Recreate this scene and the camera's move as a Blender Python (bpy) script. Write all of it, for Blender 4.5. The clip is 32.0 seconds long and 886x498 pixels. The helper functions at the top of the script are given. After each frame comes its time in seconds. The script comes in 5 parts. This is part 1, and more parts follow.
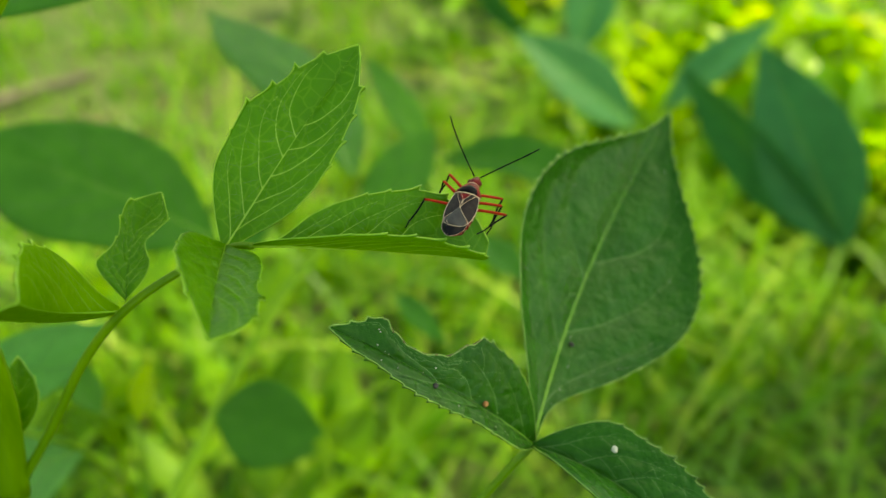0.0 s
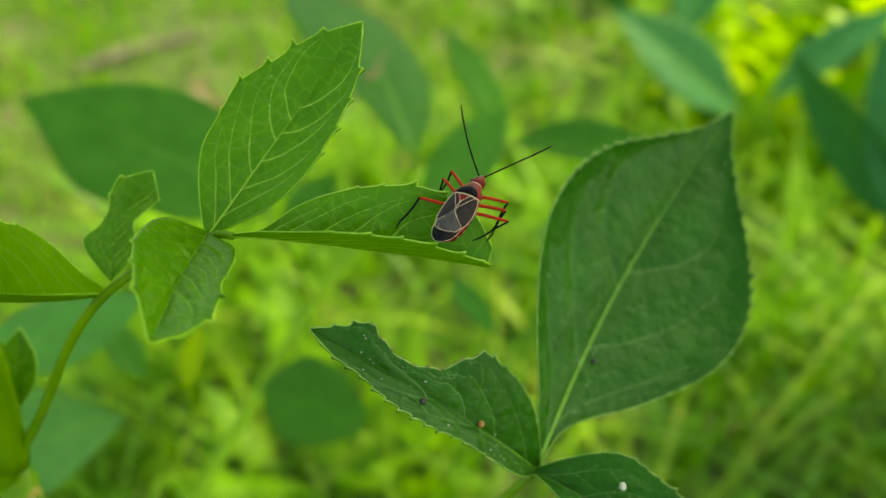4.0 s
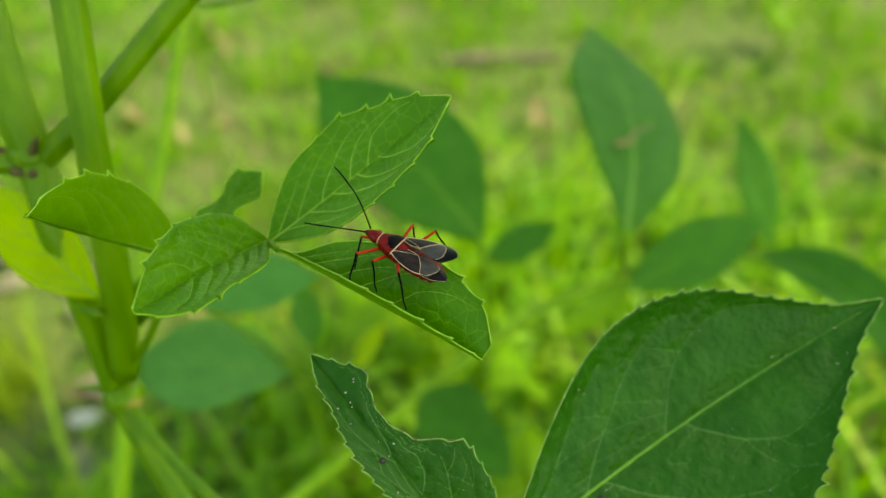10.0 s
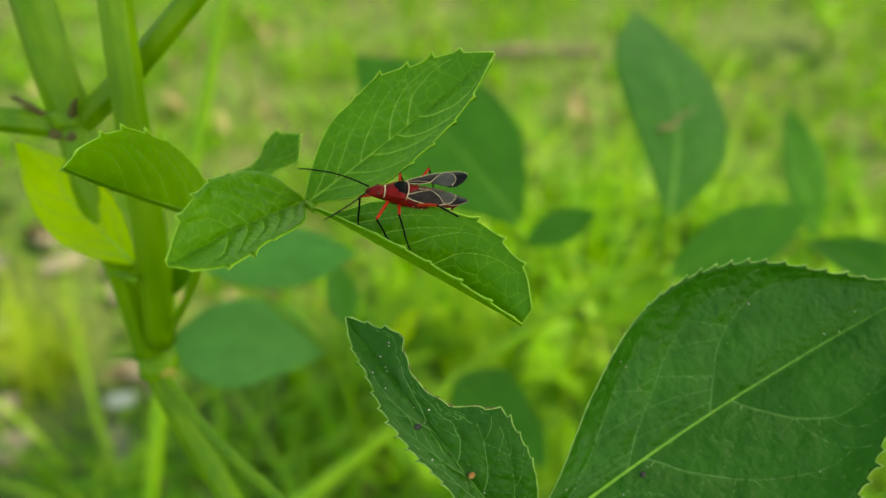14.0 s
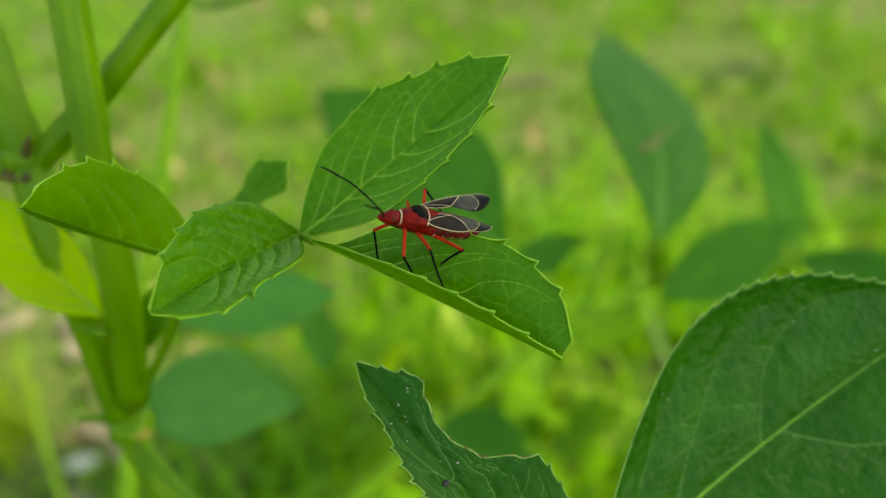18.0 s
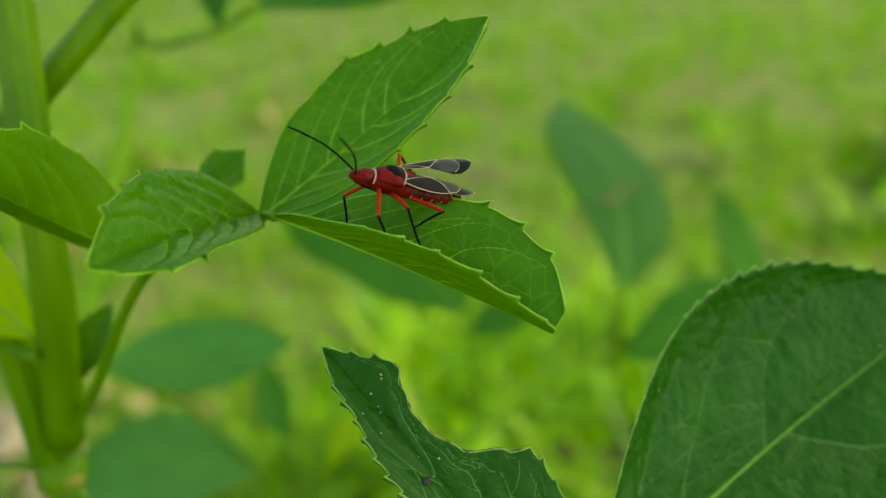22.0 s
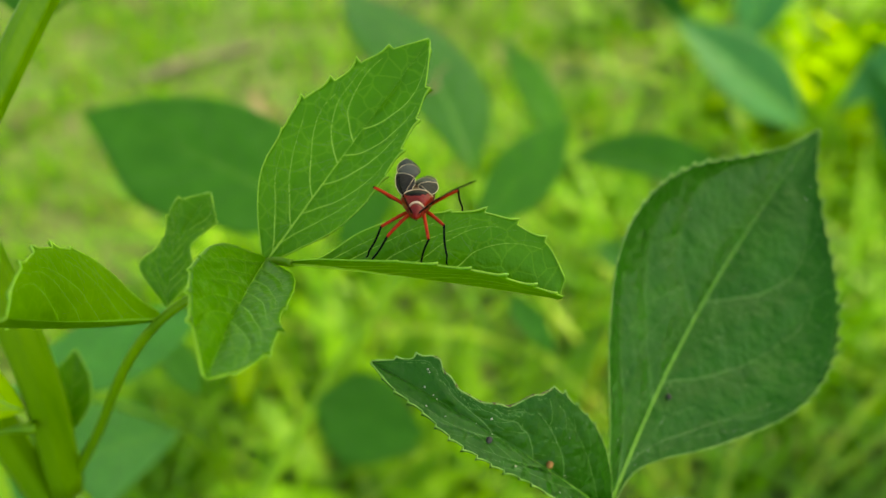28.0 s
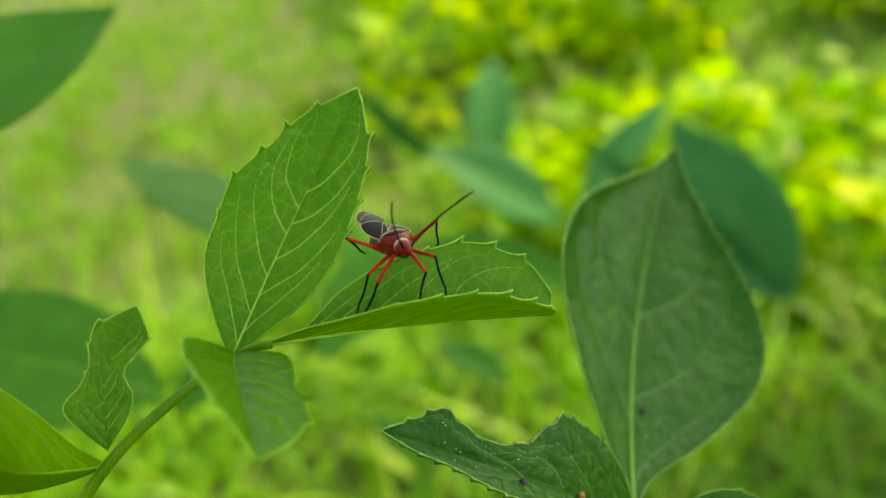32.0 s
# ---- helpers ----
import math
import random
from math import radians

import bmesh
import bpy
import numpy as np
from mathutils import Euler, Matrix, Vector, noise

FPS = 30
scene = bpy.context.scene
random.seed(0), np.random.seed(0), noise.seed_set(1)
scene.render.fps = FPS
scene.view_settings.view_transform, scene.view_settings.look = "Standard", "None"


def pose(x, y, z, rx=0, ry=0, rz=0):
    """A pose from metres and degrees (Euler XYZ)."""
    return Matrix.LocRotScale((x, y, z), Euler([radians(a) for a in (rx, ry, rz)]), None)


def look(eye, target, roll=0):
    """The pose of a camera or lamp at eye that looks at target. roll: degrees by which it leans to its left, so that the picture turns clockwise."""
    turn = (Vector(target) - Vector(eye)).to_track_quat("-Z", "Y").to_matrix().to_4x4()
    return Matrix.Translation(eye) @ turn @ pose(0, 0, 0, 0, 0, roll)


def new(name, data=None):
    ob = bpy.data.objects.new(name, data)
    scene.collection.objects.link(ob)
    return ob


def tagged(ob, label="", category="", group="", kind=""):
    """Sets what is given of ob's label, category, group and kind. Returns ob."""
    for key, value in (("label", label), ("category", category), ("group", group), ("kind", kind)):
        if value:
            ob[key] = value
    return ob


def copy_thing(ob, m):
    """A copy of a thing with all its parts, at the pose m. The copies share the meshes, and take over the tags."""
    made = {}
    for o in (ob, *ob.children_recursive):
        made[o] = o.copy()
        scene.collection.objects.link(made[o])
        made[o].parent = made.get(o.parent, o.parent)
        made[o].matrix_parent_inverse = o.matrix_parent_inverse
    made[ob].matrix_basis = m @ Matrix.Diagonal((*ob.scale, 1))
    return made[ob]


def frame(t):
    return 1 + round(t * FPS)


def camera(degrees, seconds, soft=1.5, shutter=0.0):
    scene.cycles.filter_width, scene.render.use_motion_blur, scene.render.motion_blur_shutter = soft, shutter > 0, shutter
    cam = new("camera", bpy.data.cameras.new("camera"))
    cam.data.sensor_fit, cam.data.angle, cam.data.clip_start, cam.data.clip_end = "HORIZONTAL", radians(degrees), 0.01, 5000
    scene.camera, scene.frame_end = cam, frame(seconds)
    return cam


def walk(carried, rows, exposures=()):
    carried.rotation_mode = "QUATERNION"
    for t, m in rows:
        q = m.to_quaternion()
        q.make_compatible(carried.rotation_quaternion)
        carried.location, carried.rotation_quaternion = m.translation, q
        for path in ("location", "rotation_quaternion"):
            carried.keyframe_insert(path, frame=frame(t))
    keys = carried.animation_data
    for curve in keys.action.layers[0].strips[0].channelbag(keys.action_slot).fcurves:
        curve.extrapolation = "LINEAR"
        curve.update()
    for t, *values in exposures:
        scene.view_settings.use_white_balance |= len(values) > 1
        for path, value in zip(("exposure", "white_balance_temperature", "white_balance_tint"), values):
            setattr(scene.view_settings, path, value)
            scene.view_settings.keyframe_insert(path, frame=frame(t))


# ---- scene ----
# ---------- camera ----------
cam = camera(54.0, 32.0, soft=1.5)
PATH = [
    (0, (0.00049, 0.00474, 0.54937), (0.00151, 0.15703, 0.41974), 0.87),
    (0.5, (-0.00038, 0.00371, 0.54664), (0.00070, 0.15935, 0.42104), 0.09),
    (1, (-0.00383, 0.00472, 0.54493), (-0.00282, 0.15959, 0.41838), -0.15),
    (1.5, (-0.00359, 0.01010, 0.54600), (-0.00134, 0.16302, 0.41712), 0.17),
    (2, (0.00093, 0.01391, 0.54689), (0.00002, 0.16394, 0.41464), -0.40),
    (2.5, (0.00291, 0.01316, 0.54556), (-0.00376, 0.16492, 0.41548), -1.16),
    (3, (0.00753, 0.01428, 0.54285), (-0.00516, 0.16614, 0.41332), -1.66),
    (3.5, (0.01050, 0.01563, 0.54497), (-0.00893, 0.16746, 0.41624), -1.09),
    (4, (0.01404, 0.01782, 0.54439), (-0.00735, 0.16448, 0.41011), -1.10),
    (4.5, (0.01316, 0.01350, 0.54614), (-0.00913, 0.16386, 0.41615), 0.42),
    (6.5, (0.04609, 0.02388, 0.55452), (0.00779, 0.16795, 0.42118), 2.85),
    (7, (0.04193, 0.02211, 0.55965), (-0.00307, 0.16411, 0.42620), 3.21),
    (7.5, (0.04415, 0.02139, 0.55602), (-0.00653, 0.16213, 0.42326), 0.99),
    (8, (0.04053, 0.01935, 0.54937), (-0.01976, 0.15694, 0.41732), 0.66),
    (8.5, (0.04576, 0.02662, 0.54273), (-0.02446, 0.16116, 0.41247), -0.35),
    (9, (0.04265, 0.03240, 0.54187), (-0.03803, 0.16433, 0.41505), 0.42),
    (9.5, (0.04353, 0.03222, 0.54675), (-0.04359, 0.15986, 0.41979), -0.05),
    (10, (0.05001, 0.03477, 0.55063), (-0.03881, 0.15959, 0.42206), 0.67),
    (10.5, (0.04987, 0.03213, 0.55507), (-0.04260, 0.15251, 0.42485), 0.11),
    (11, (0.05521, 0.03015, 0.55492), (-0.03829, 0.14712, 0.42234), 0.59),
    (11.5, (0.05073, 0.03780, 0.54957), (-0.04692, 0.15160, 0.41723), 0.23),
    (12, (0.05252, 0.03890, 0.54541), (-0.04604, 0.15157, 0.41277), 0.28),
    (12.5, (0.05521, 0.03206, 0.55528), (-0.04232, 0.14482, 0.42196), 0.57),
    (13, (0.06274, 0.02628, 0.55977), (-0.03648, 0.13887, 0.42757), 0.22),
    (13.5, (0.05730, 0.02443, 0.55880), (-0.04086, 0.13753, 0.42624), -0.28),
    (14, (0.04982, 0.03419, 0.54459), (-0.04527, 0.15364, 0.41540), -0.24),
    (14.5, (0.03659, 0.04189, 0.53420), (-0.06211, 0.16315, 0.40948), -1.84),
    (17, (0.03601, 0.03898, 0.53963), (-0.05469, 0.16865, 0.41732), 0.68),
    (17.5, (0.03954, 0.04026, 0.53652), (-0.05018, 0.17104, 0.41467), -0.20),
    (18, (0.03741, 0.03760, 0.53492), (-0.05296, 0.16722, 0.41231), -0.96),
    (18.5, (0.03836, 0.03733, 0.53528), (-0.05182, 0.16825, 0.41392), -0.63),
    (19, (0.03878, 0.03690, 0.52940), (-0.05160, 0.16970, 0.41025), -0.23),
    (19.5, (0.03967, 0.03878, 0.52647), (-0.05186, 0.17622, 0.41363), 0.68),
    (20, (0.03762, 0.04085, 0.52503), (-0.05443, 0.18127, 0.41635), 0.85),
    (20.5, (0.03522, 0.03983, 0.52600), (-0.05759, 0.18075, 0.41865), 0.75),
    (21, (0.03575, 0.03936, 0.52558), (-0.05643, 0.18020, 0.41757), 0.80),
    (21.5, (0.03541, 0.03784, 0.52329), (-0.05602, 0.17978, 0.41608), 0.83),
    (22, (0.03495, 0.03539, 0.51675), (-0.05298, 0.18256, 0.41376), 0.84),
    (22.5, (0.03172, 0.03354, 0.51526), (-0.05453, 0.18636, 0.41931), 1.14),
    (23, (0.03226, 0.03445, 0.51599), (-0.04788, 0.19282, 0.42381), 1.17),
    (23.5, (0.02908, 0.03459, 0.51515), (-0.04661, 0.18992, 0.41443), 0.57),
    (24, (0.02472, 0.03465, 0.51501), (-0.04226, 0.18687, 0.40391), 0.50),
    (24.5, (0.01857, 0.03424, 0.51959), (-0.03917, 0.18642, 0.40338), 0.18),
    (25, (0.00960, 0.03223, 0.53540), (-0.03921, 0.18221, 0.41243), 0.15),
    (25.5, (0.01935, 0.01732, 0.54159), (-0.02679, 0.16344, 0.41307), -0.93),
    (27.5, (0.01300, 0.02063, 0.54009), (-0.01992, 0.16956, 0.41072), -3.37),
    (28, (0.01090, 0.02401, 0.54205), (-0.02239, 0.17017, 0.40965), -3.48),
    (28.5, (0.01207, 0.02166, 0.54312), (-0.02077, 0.16990, 0.41294), -4.73),
    (29, (0.00361, 0.02235, 0.53893), (-0.02414, 0.17196, 0.40914), -3.31),
    (29.5, (-0.00146, 0.02406, 0.53767), (-0.01856, 0.17757, 0.41063), -1.96),
    (30, (-0.00539, 0.02131, 0.52803), (-0.00378, 0.18309, 0.41046), -0.65),
    (30.5, (-0.00684, 0.02428, 0.53196), (-0.00167, 0.18866, 0.41816), -3.19),
    (31, (-0.00674, 0.02189, 0.53172), (0.00856, 0.18913, 0.42311), -3.71),
    (31.5, (-0.01201, 0.02139, 0.52451), (0.00890, 0.18927, 0.41783), -3.82),
    (32, (-0.01639, 0.01934, 0.52790), (0.00587, 0.18784, 0.42249), -4.94),
]
walk(cam, [(t, look(eye, target, roll)) for t, eye, target, roll in PATH], [(0.0, 1.9, 11500.0, -4.0), (9.0, 1.88, 11500.0, -6.0), (13.0, 1.86, 11500.0, -4.0), (17.0, 1.8, 11500.0, -5.0), (20.0, 1.66, 11500.0, -9.0), (23.0, 1.58, 11500.0, -9.0), (25.0, 1.98, 11500.0, -6.0), (28.0, 2.0, 11500.0, -6.0), (31.0, 1.9, 11500.0, -3.0), (32.0, 1.96, 11500.0, 0.0)])
cam.data.dof.use_dof = True
cam.data.dof.focus_distance = 0.114
cam.data.dof.aperture_fstop = 12.5

# ---------- world, sun ----------
SUN_AZ, SUN_EL = 60.0, 52.0
world = bpy.data.worlds.new("sky")
scene.world = world
world.use_nodes = True
wn = world.node_tree
sky = wn.nodes.new("ShaderNodeTexSky")
sky.sky_type = "NISHITA"
sky.sun_disc = False
sky.sun_elevation = radians(SUN_EL)
sky.sun_rotation = radians(SUN_AZ)
wn.links.new(sky.outputs[0], wn.nodes["Background"].inputs[0])
wn.nodes["Background"].inputs[1].default_value = 0.13
sun_data = bpy.data.lights.new("sun", "SUN")
sun_data.energy, sun_data.angle, sun_data.color = 2.6, radians(0.8), (1.0, 0.95, 0.86)
sun = new("sun", sun_data)
sun_to = Vector((math.sin(radians(SUN_AZ)) * math.cos(radians(SUN_EL)), math.cos(radians(SUN_AZ)) * math.cos(radians(SUN_EL)), math.sin(radians(SUN_EL))))
sun.matrix_world = look(sun_to * 20, (0, 0, 0))


# ---------- materials ----------
def material(name):
    m = bpy.data.materials.new(name)
    m.use_nodes = True
    nt = m.node_tree
    nt.nodes.clear()
    return m, nt, nt.nodes, nt.links


def put(nodes, kind, **values):
    n = nodes.new(kind)
    for k, v in values.items():
        n.inputs[k.replace("_", " ")].default_value = v
    return n


def ramp(nodes, stops):
    r = nodes.new("ShaderNodeValToRGB")
    e = r.color_ramp.elements
    e[0].position, e[0].color = stops[0][0], (*stops[0][1], 1)
    e[1].position, e[1].color = stops[-1][0], (*stops[-1][1], 1)
    for p, c in stops[1:-1]:
        k = e.new(p)
        k.color = (*c, 1)
    return r


def leaf_material(name, dark, light, vein, trans, rough=0.4, glow=0.5, net=420.0, spread=0.15, bump=0.35, lines=0.1, pucker=0.8):
    """A thin leaf: waxy skin over a body that lets light through, with a net of fine veins."""
    m, nt, N, K = material(name)
    co = N.new("ShaderNodeTexCoord")
    info = N.new("ShaderNodeObjectInfo")
    mott = put(N, "ShaderNodeTexNoise", Scale=90.0, Detail=4.0, Roughness=0.6)
    K.new(co.outputs["Object"], mott.inputs["Vector"])
    fine = put(N, "ShaderNodeTexNoise", Scale=900.0, Detail=3.0)
    K.new(co.outputs["Object"], fine.inputs["Vector"])
    r = ramp(N, [(0.3, dark), (0.7, light)])
    K.new(mott.outputs[0], r.inputs[0])
    vor = N.new("ShaderNodeTexVoronoi")
    vor.feature = "DISTANCE_TO_EDGE"
    vor.inputs["Scale"].default_value = net
    warp = N.new("ShaderNodeVectorMath")
    warp.operation = "MULTIPLY_ADD"
    warp.inputs[1].default_value = (0.0025, 0.0025, 0.0025)
    K.new(mott.outputs["Color"], warp.inputs[0])
    K.new(co.outputs["Object"], warp.inputs[2])
    K.new(warp.outputs[0], vor.inputs["Vector"])
    edge = ramp(N, [(0.0, (1, 1, 1)), (0.07, (0, 0, 0))])
    K.new(vor.outputs["Distance"], edge.inputs[0])
    netmix = N.new("ShaderNodeMix")
    netmix.data_type = "RGBA"
    netmix.inputs["B"].default_value = (*vein, 1)
    amount = put(N, "ShaderNodeMath")
    amount.operation = "MULTIPLY"
    amount.inputs[1].default_value = lines
    K.new(edge.outputs[0], amount.inputs[0])
    K.new(amount.outputs[0], netmix.inputs["Factor"])
    K.new(r.outputs[0], netmix.inputs["A"])
    hsv = N.new("ShaderNodeHueSaturation")
    val = put(N, "ShaderNodeMapRange")
    val.inputs["To Min"].default_value, val.inputs["To Max"].default_value = 1 - spread, 1 + spread
    K.new(info.outputs["Random"], val.inputs["Value"])
    K.new(val.outputs[0], hsv.inputs["Value"])
    K.new(netmix.outputs["Result"], hsv.inputs["Color"])
    bs = put(N, "ShaderNodeBsdfPrincipled", Roughness=rough)
    bs.inputs["Specular IOR Level"].default_value = glow
    K.new(hsv.outputs[0], bs.inputs["Base Color"])
    rr = put(N, "ShaderNodeMapRange")
    rr.inputs["To Min"].default_value, rr.inputs["To Max"].default_value = rough - 0.07, rough + 0.1
    K.new(fine.outputs[0], rr.inputs["Value"])
    K.new(rr.outputs[0], bs.inputs["Roughness"])
    bp = put(N, "ShaderNodeBump", Strength=bump, Distance=0.0004)
    hsum = put(N, "ShaderNodeMath")
    hsum.operation = "MULTIPLY_ADD"
    hsum.inputs[1].default_value = -0.6 * lines
    K.new(edge.outputs[0], hsum.inputs[0])
    K.new(fine.outputs[0], hsum.inputs[2])
    mid = put(N, "ShaderNodeTexNoise", Scale=260.0, Detail=2.0)
    K.new(co.outputs["Object"], mid.inputs["Vector"])
    hill = put(N, "ShaderNodeMath")
    hill.operation = "MULTIPLY_ADD"
    hill.inputs[1].default_value = pucker * 3.0
    K.new(mid.outputs[0], hill.inputs[0])
    K.new(hsum.outputs[0], hill.inputs[2])
    K.new(hill.outputs[0], bp.inputs["Height"])
    K.new(bp.outputs[0], bs.inputs["Normal"])
    tr = N.new("ShaderNodeBsdfTranslucent")
    tint = N.new("ShaderNodeMix")
    tint.data_type, tint.blend_type = "RGBA", "MULTIPLY"
    tint.inputs["Factor"].default_value = 1.0
    tint.inputs["B"].default_value = (2.2, 2.0, 0.5, 1)
    K.new(hsv.outputs[0], tint.inputs["A"])
    K.new(tint.outputs["Result"], tr.inputs["Color"])
    mix = put(N, "ShaderNodeMixShader", Fac=trans)
    K.new(bs.outputs[0], mix.inputs[1])
    K.new(tr.outputs[0], mix.inputs[2])
    out = N.new("ShaderNodeOutputMaterial")
    K.new(mix.outputs[0], out.inputs["Surface"])
    return m


def plain_material(name, a, b, scale=300.0, rough=0.5, bump=0.2, spec=0.5, distance=0.0005, stretch=(1, 1, 1), metal=0.0):
    """A solid skin with two tones in a noise of that scale."""
    m, nt, N, K = material(name)
    co = N.new("ShaderNodeTexCoord")
    mp = N.new("ShaderNodeMapping")
    mp.inputs["Scale"].default_value = stretch
    K.new(co.outputs["Object"], mp.inputs["Vector"])
    no = put(N, "ShaderNodeTexNoise", Scale=scale, Detail=5.0, Roughness=0.6)
    K.new(mp.outputs[0], no.inputs["Vector"])
    r = ramp(N, [(0.32, a), (0.68, b)])
    K.new(no.outputs[0], r.inputs[0])
    bs = put(N, "ShaderNodeBsdfPrincipled", Roughness=rough, Metallic=metal)
    bs.inputs["Specular IOR Level"].default_value = spec
    K.new(r.outputs[0], bs.inputs["Base Color"])
    bp = put(N, "ShaderNodeBump", Strength=bump, Distance=distance)
    K.new(no.outputs[0], bp.inputs["Height"])
    K.new(bp.outputs[0], bs.inputs["Normal"])
    out = N.new("ShaderNodeOutputMaterial")
    K.new(bs.outputs[0], out.inputs["Surface"])
    return m


YOUNG = leaf_material("young_leaf", (0.042, 0.178, 0.003), (0.07, 0.235, 0.005), (0.18, 0.38, 0.03), 0.25, rough=0.36, glow=0.2, lines=0.22, bump=0.5)
PALE_UNDER = leaf_material("young_leaf_underside", (0.085, 0.25, 0.006), (0.125, 0.31, 0.01), (0.2, 0.4, 0.03), 0.3, rough=0.5, glow=0.1, lines=0.15, bump=0.4)
OLD = leaf_material("mature_leaf", (0.009, 0.085, 0.003), (0.016, 0.12, 0.005), (0.05, 0.17, 0.016), 0.2, rough=0.3, net=520.0, bump=0.8, glow=0.18, lines=0.06, pucker=0.9)
BLUISH = leaf_material("shaded_leaf", (0.032, 0.165, 0.015), (0.055, 0.225, 0.022), (0.08, 0.25, 0.05), 0.3, rough=0.5, glow=0.1)
TEAL = leaf_material("teal_leaf", (0.07, 0.27, 0.055), (0.105, 0.34, 0.078), (0.13, 0.36, 0.09), 0.35, rough=0.5, glow=0.12)
DEEP = leaf_material("deep_green_leaf", (0.016, 0.13, 0.035), (0.028, 0.18, 0.05), (0.05, 0.2, 0.05), 0.25, rough=0.5, glow=0.15)
YELLOW = leaf_material("yellowing_leaf", (0.27, 0.43, 0.01), (0.38, 0.5, 0.02), (0.4, 0.45, 0.1), 0.45, glow=0.15)
VEIN = plain_material("pale_vein", (0.2, 0.43, 0.022), (0.28, 0.5, 0.04), 500.0, 0.45)
DULL_VEIN = plain_material("dull_vein", (0.035, 0.15, 0.011), (0.055, 0.19, 0.016), 500.0, 0.45)
RIM = plain_material("leaf_rim", (0.14, 0.36, 0.013), (0.25, 0.48, 0.03), 500.0, 0.5)
OLD_RIM = plain_material("dark_leaf_rim", (0.09, 0.26, 0.025), (0.26, 0.44, 0.09), 500.0, 0.5)
FAINT_VEIN = plain_material("faint_vein", (0.095, 0.285, 0.008), (0.135, 0.35, 0.014), 500.0, 0.5)
STEM = plain_material("green_stem", (0.052, 0.16, 0.0035), (0.115, 0.25, 0.006), 160.0, 0.45, 0.4, spec=0.22, stretch=(1, 1, 0.15))
FINE_VEIN = plain_material("fine_vein", (0.068, 0.225, 0.006), (0.098, 0.275, 0.01), 500.0, 0.5)
LIGHT_STEM = plain_material("light_green_stem", (0.12, 0.3, 0.012), (0.2, 0.38, 0.02), 160.0, 0.5, 0.3, spec=0.2, stretch=(1, 1, 0.15))
SCAR = plain_material("brown_scar", (0.035, 0.03, 0.006), (0.12, 0.1, 0.022), 600.0, 0.8, 0.6)

TAN = plain_material("tan_scar", (0.16, 0.2, 0.015), (0.3, 0.24, 0.04), 700.0, 0.7, 0.5)


# ---------- helpers ----------
def mesh_of(name, verts, faces, mat, smooth=True):
    me = bpy.data.meshes.new(name)
    me.from_pydata([tuple(v) for v in verts], [], faces)
    me.materials.append(mat)
    if smooth:
        me.polygons.foreach_set("use_smooth", [True] * len(me.polygons))
    me.update()
    return me


def piece(name, me, parent=None, label=""):
    ob = new(name, me)
    if parent is not None:
        ob.parent = parent
    if label:
        ob["label"] = label
    return ob


def tube(points, radii, sides=8, caps=True, ribs=0):
    """Vertices and faces of a tapered tube along a line of points, with lengthwise ribs."""
    points = [Vector(p) for p in points]
    verts, faces = [], []
    n = len(points)
    ref = Vector((0.13, 0.21, 0.97))
    if abs((points[-1] - points[0]).normalized().dot(ref)) > 0.9:
        ref = Vector((0.95, 0.2, 0.1))
    for i, p in enumerate(points):
        d = (points[min(i + 1, n - 1)] - points[max(i - 1, 0)]).normalized()
        a = d.cross(ref).normalized()
        b = d.cross(a)
        for k in range(sides):
            w = 2 * math.pi * k / sides
            verts.append(p + (a * math.cos(w) + b * math.sin(w)) * radii[i] * (1 + (0.07 * math.cos(ribs * w + 0.15 * i / n) if ribs else 0)))
    for i in range(n - 1):
        for k in range(sides):
            k2 = (k + 1) % sides
            faces.append((i * sides + k, i * sides + k2, (i + 1) * sides + k2, (i + 1) * sides + k))
    if caps:
        faces.append(tuple(reversed(range(sides))))
        faces.append(tuple((n - 1) * sides + k for k in range(sides)))
    return verts, faces


def smooth_line(points, steps=6):
    """A Catmull-Rom line through the points."""
    p = [Vector(q) for q in points]
    p = [2 * p[0] - p[1]] + p + [2 * p[-1] - p[-2]]
    line = []
    for i in range(1, len(p) - 2):
        for k in range(steps):
            t = k / steps
            line.append(0.5 * ((2 * p[i]) + (p[i + 1] - p[i - 1]) * t + (2 * p[i - 1] - 5 * p[i] + 4 * p[i + 1] - p[i + 2]) * t * t + (3 * p[i] - p[i - 1] - 3 * p[i + 1] + p[i + 2]) * t ** 3))
    line.append(p[-2])
    return line


def blend(stops, s):
    """A smooth value at s between stops (s, value)."""
    for (a, va), (b, vb) in zip(stops, stops[1:]):
        if s <= b:
            k = max(0.0, (s - a) / (b - a))
            k = k * k * (3 - 2 * k)
            return va + (vb - va) * k
    return stops[-1][1]


KNOTS = (0.0, 0.1, 0.25, 0.4, 0.55, 0.7, 0.82, 0.91, 1.0)


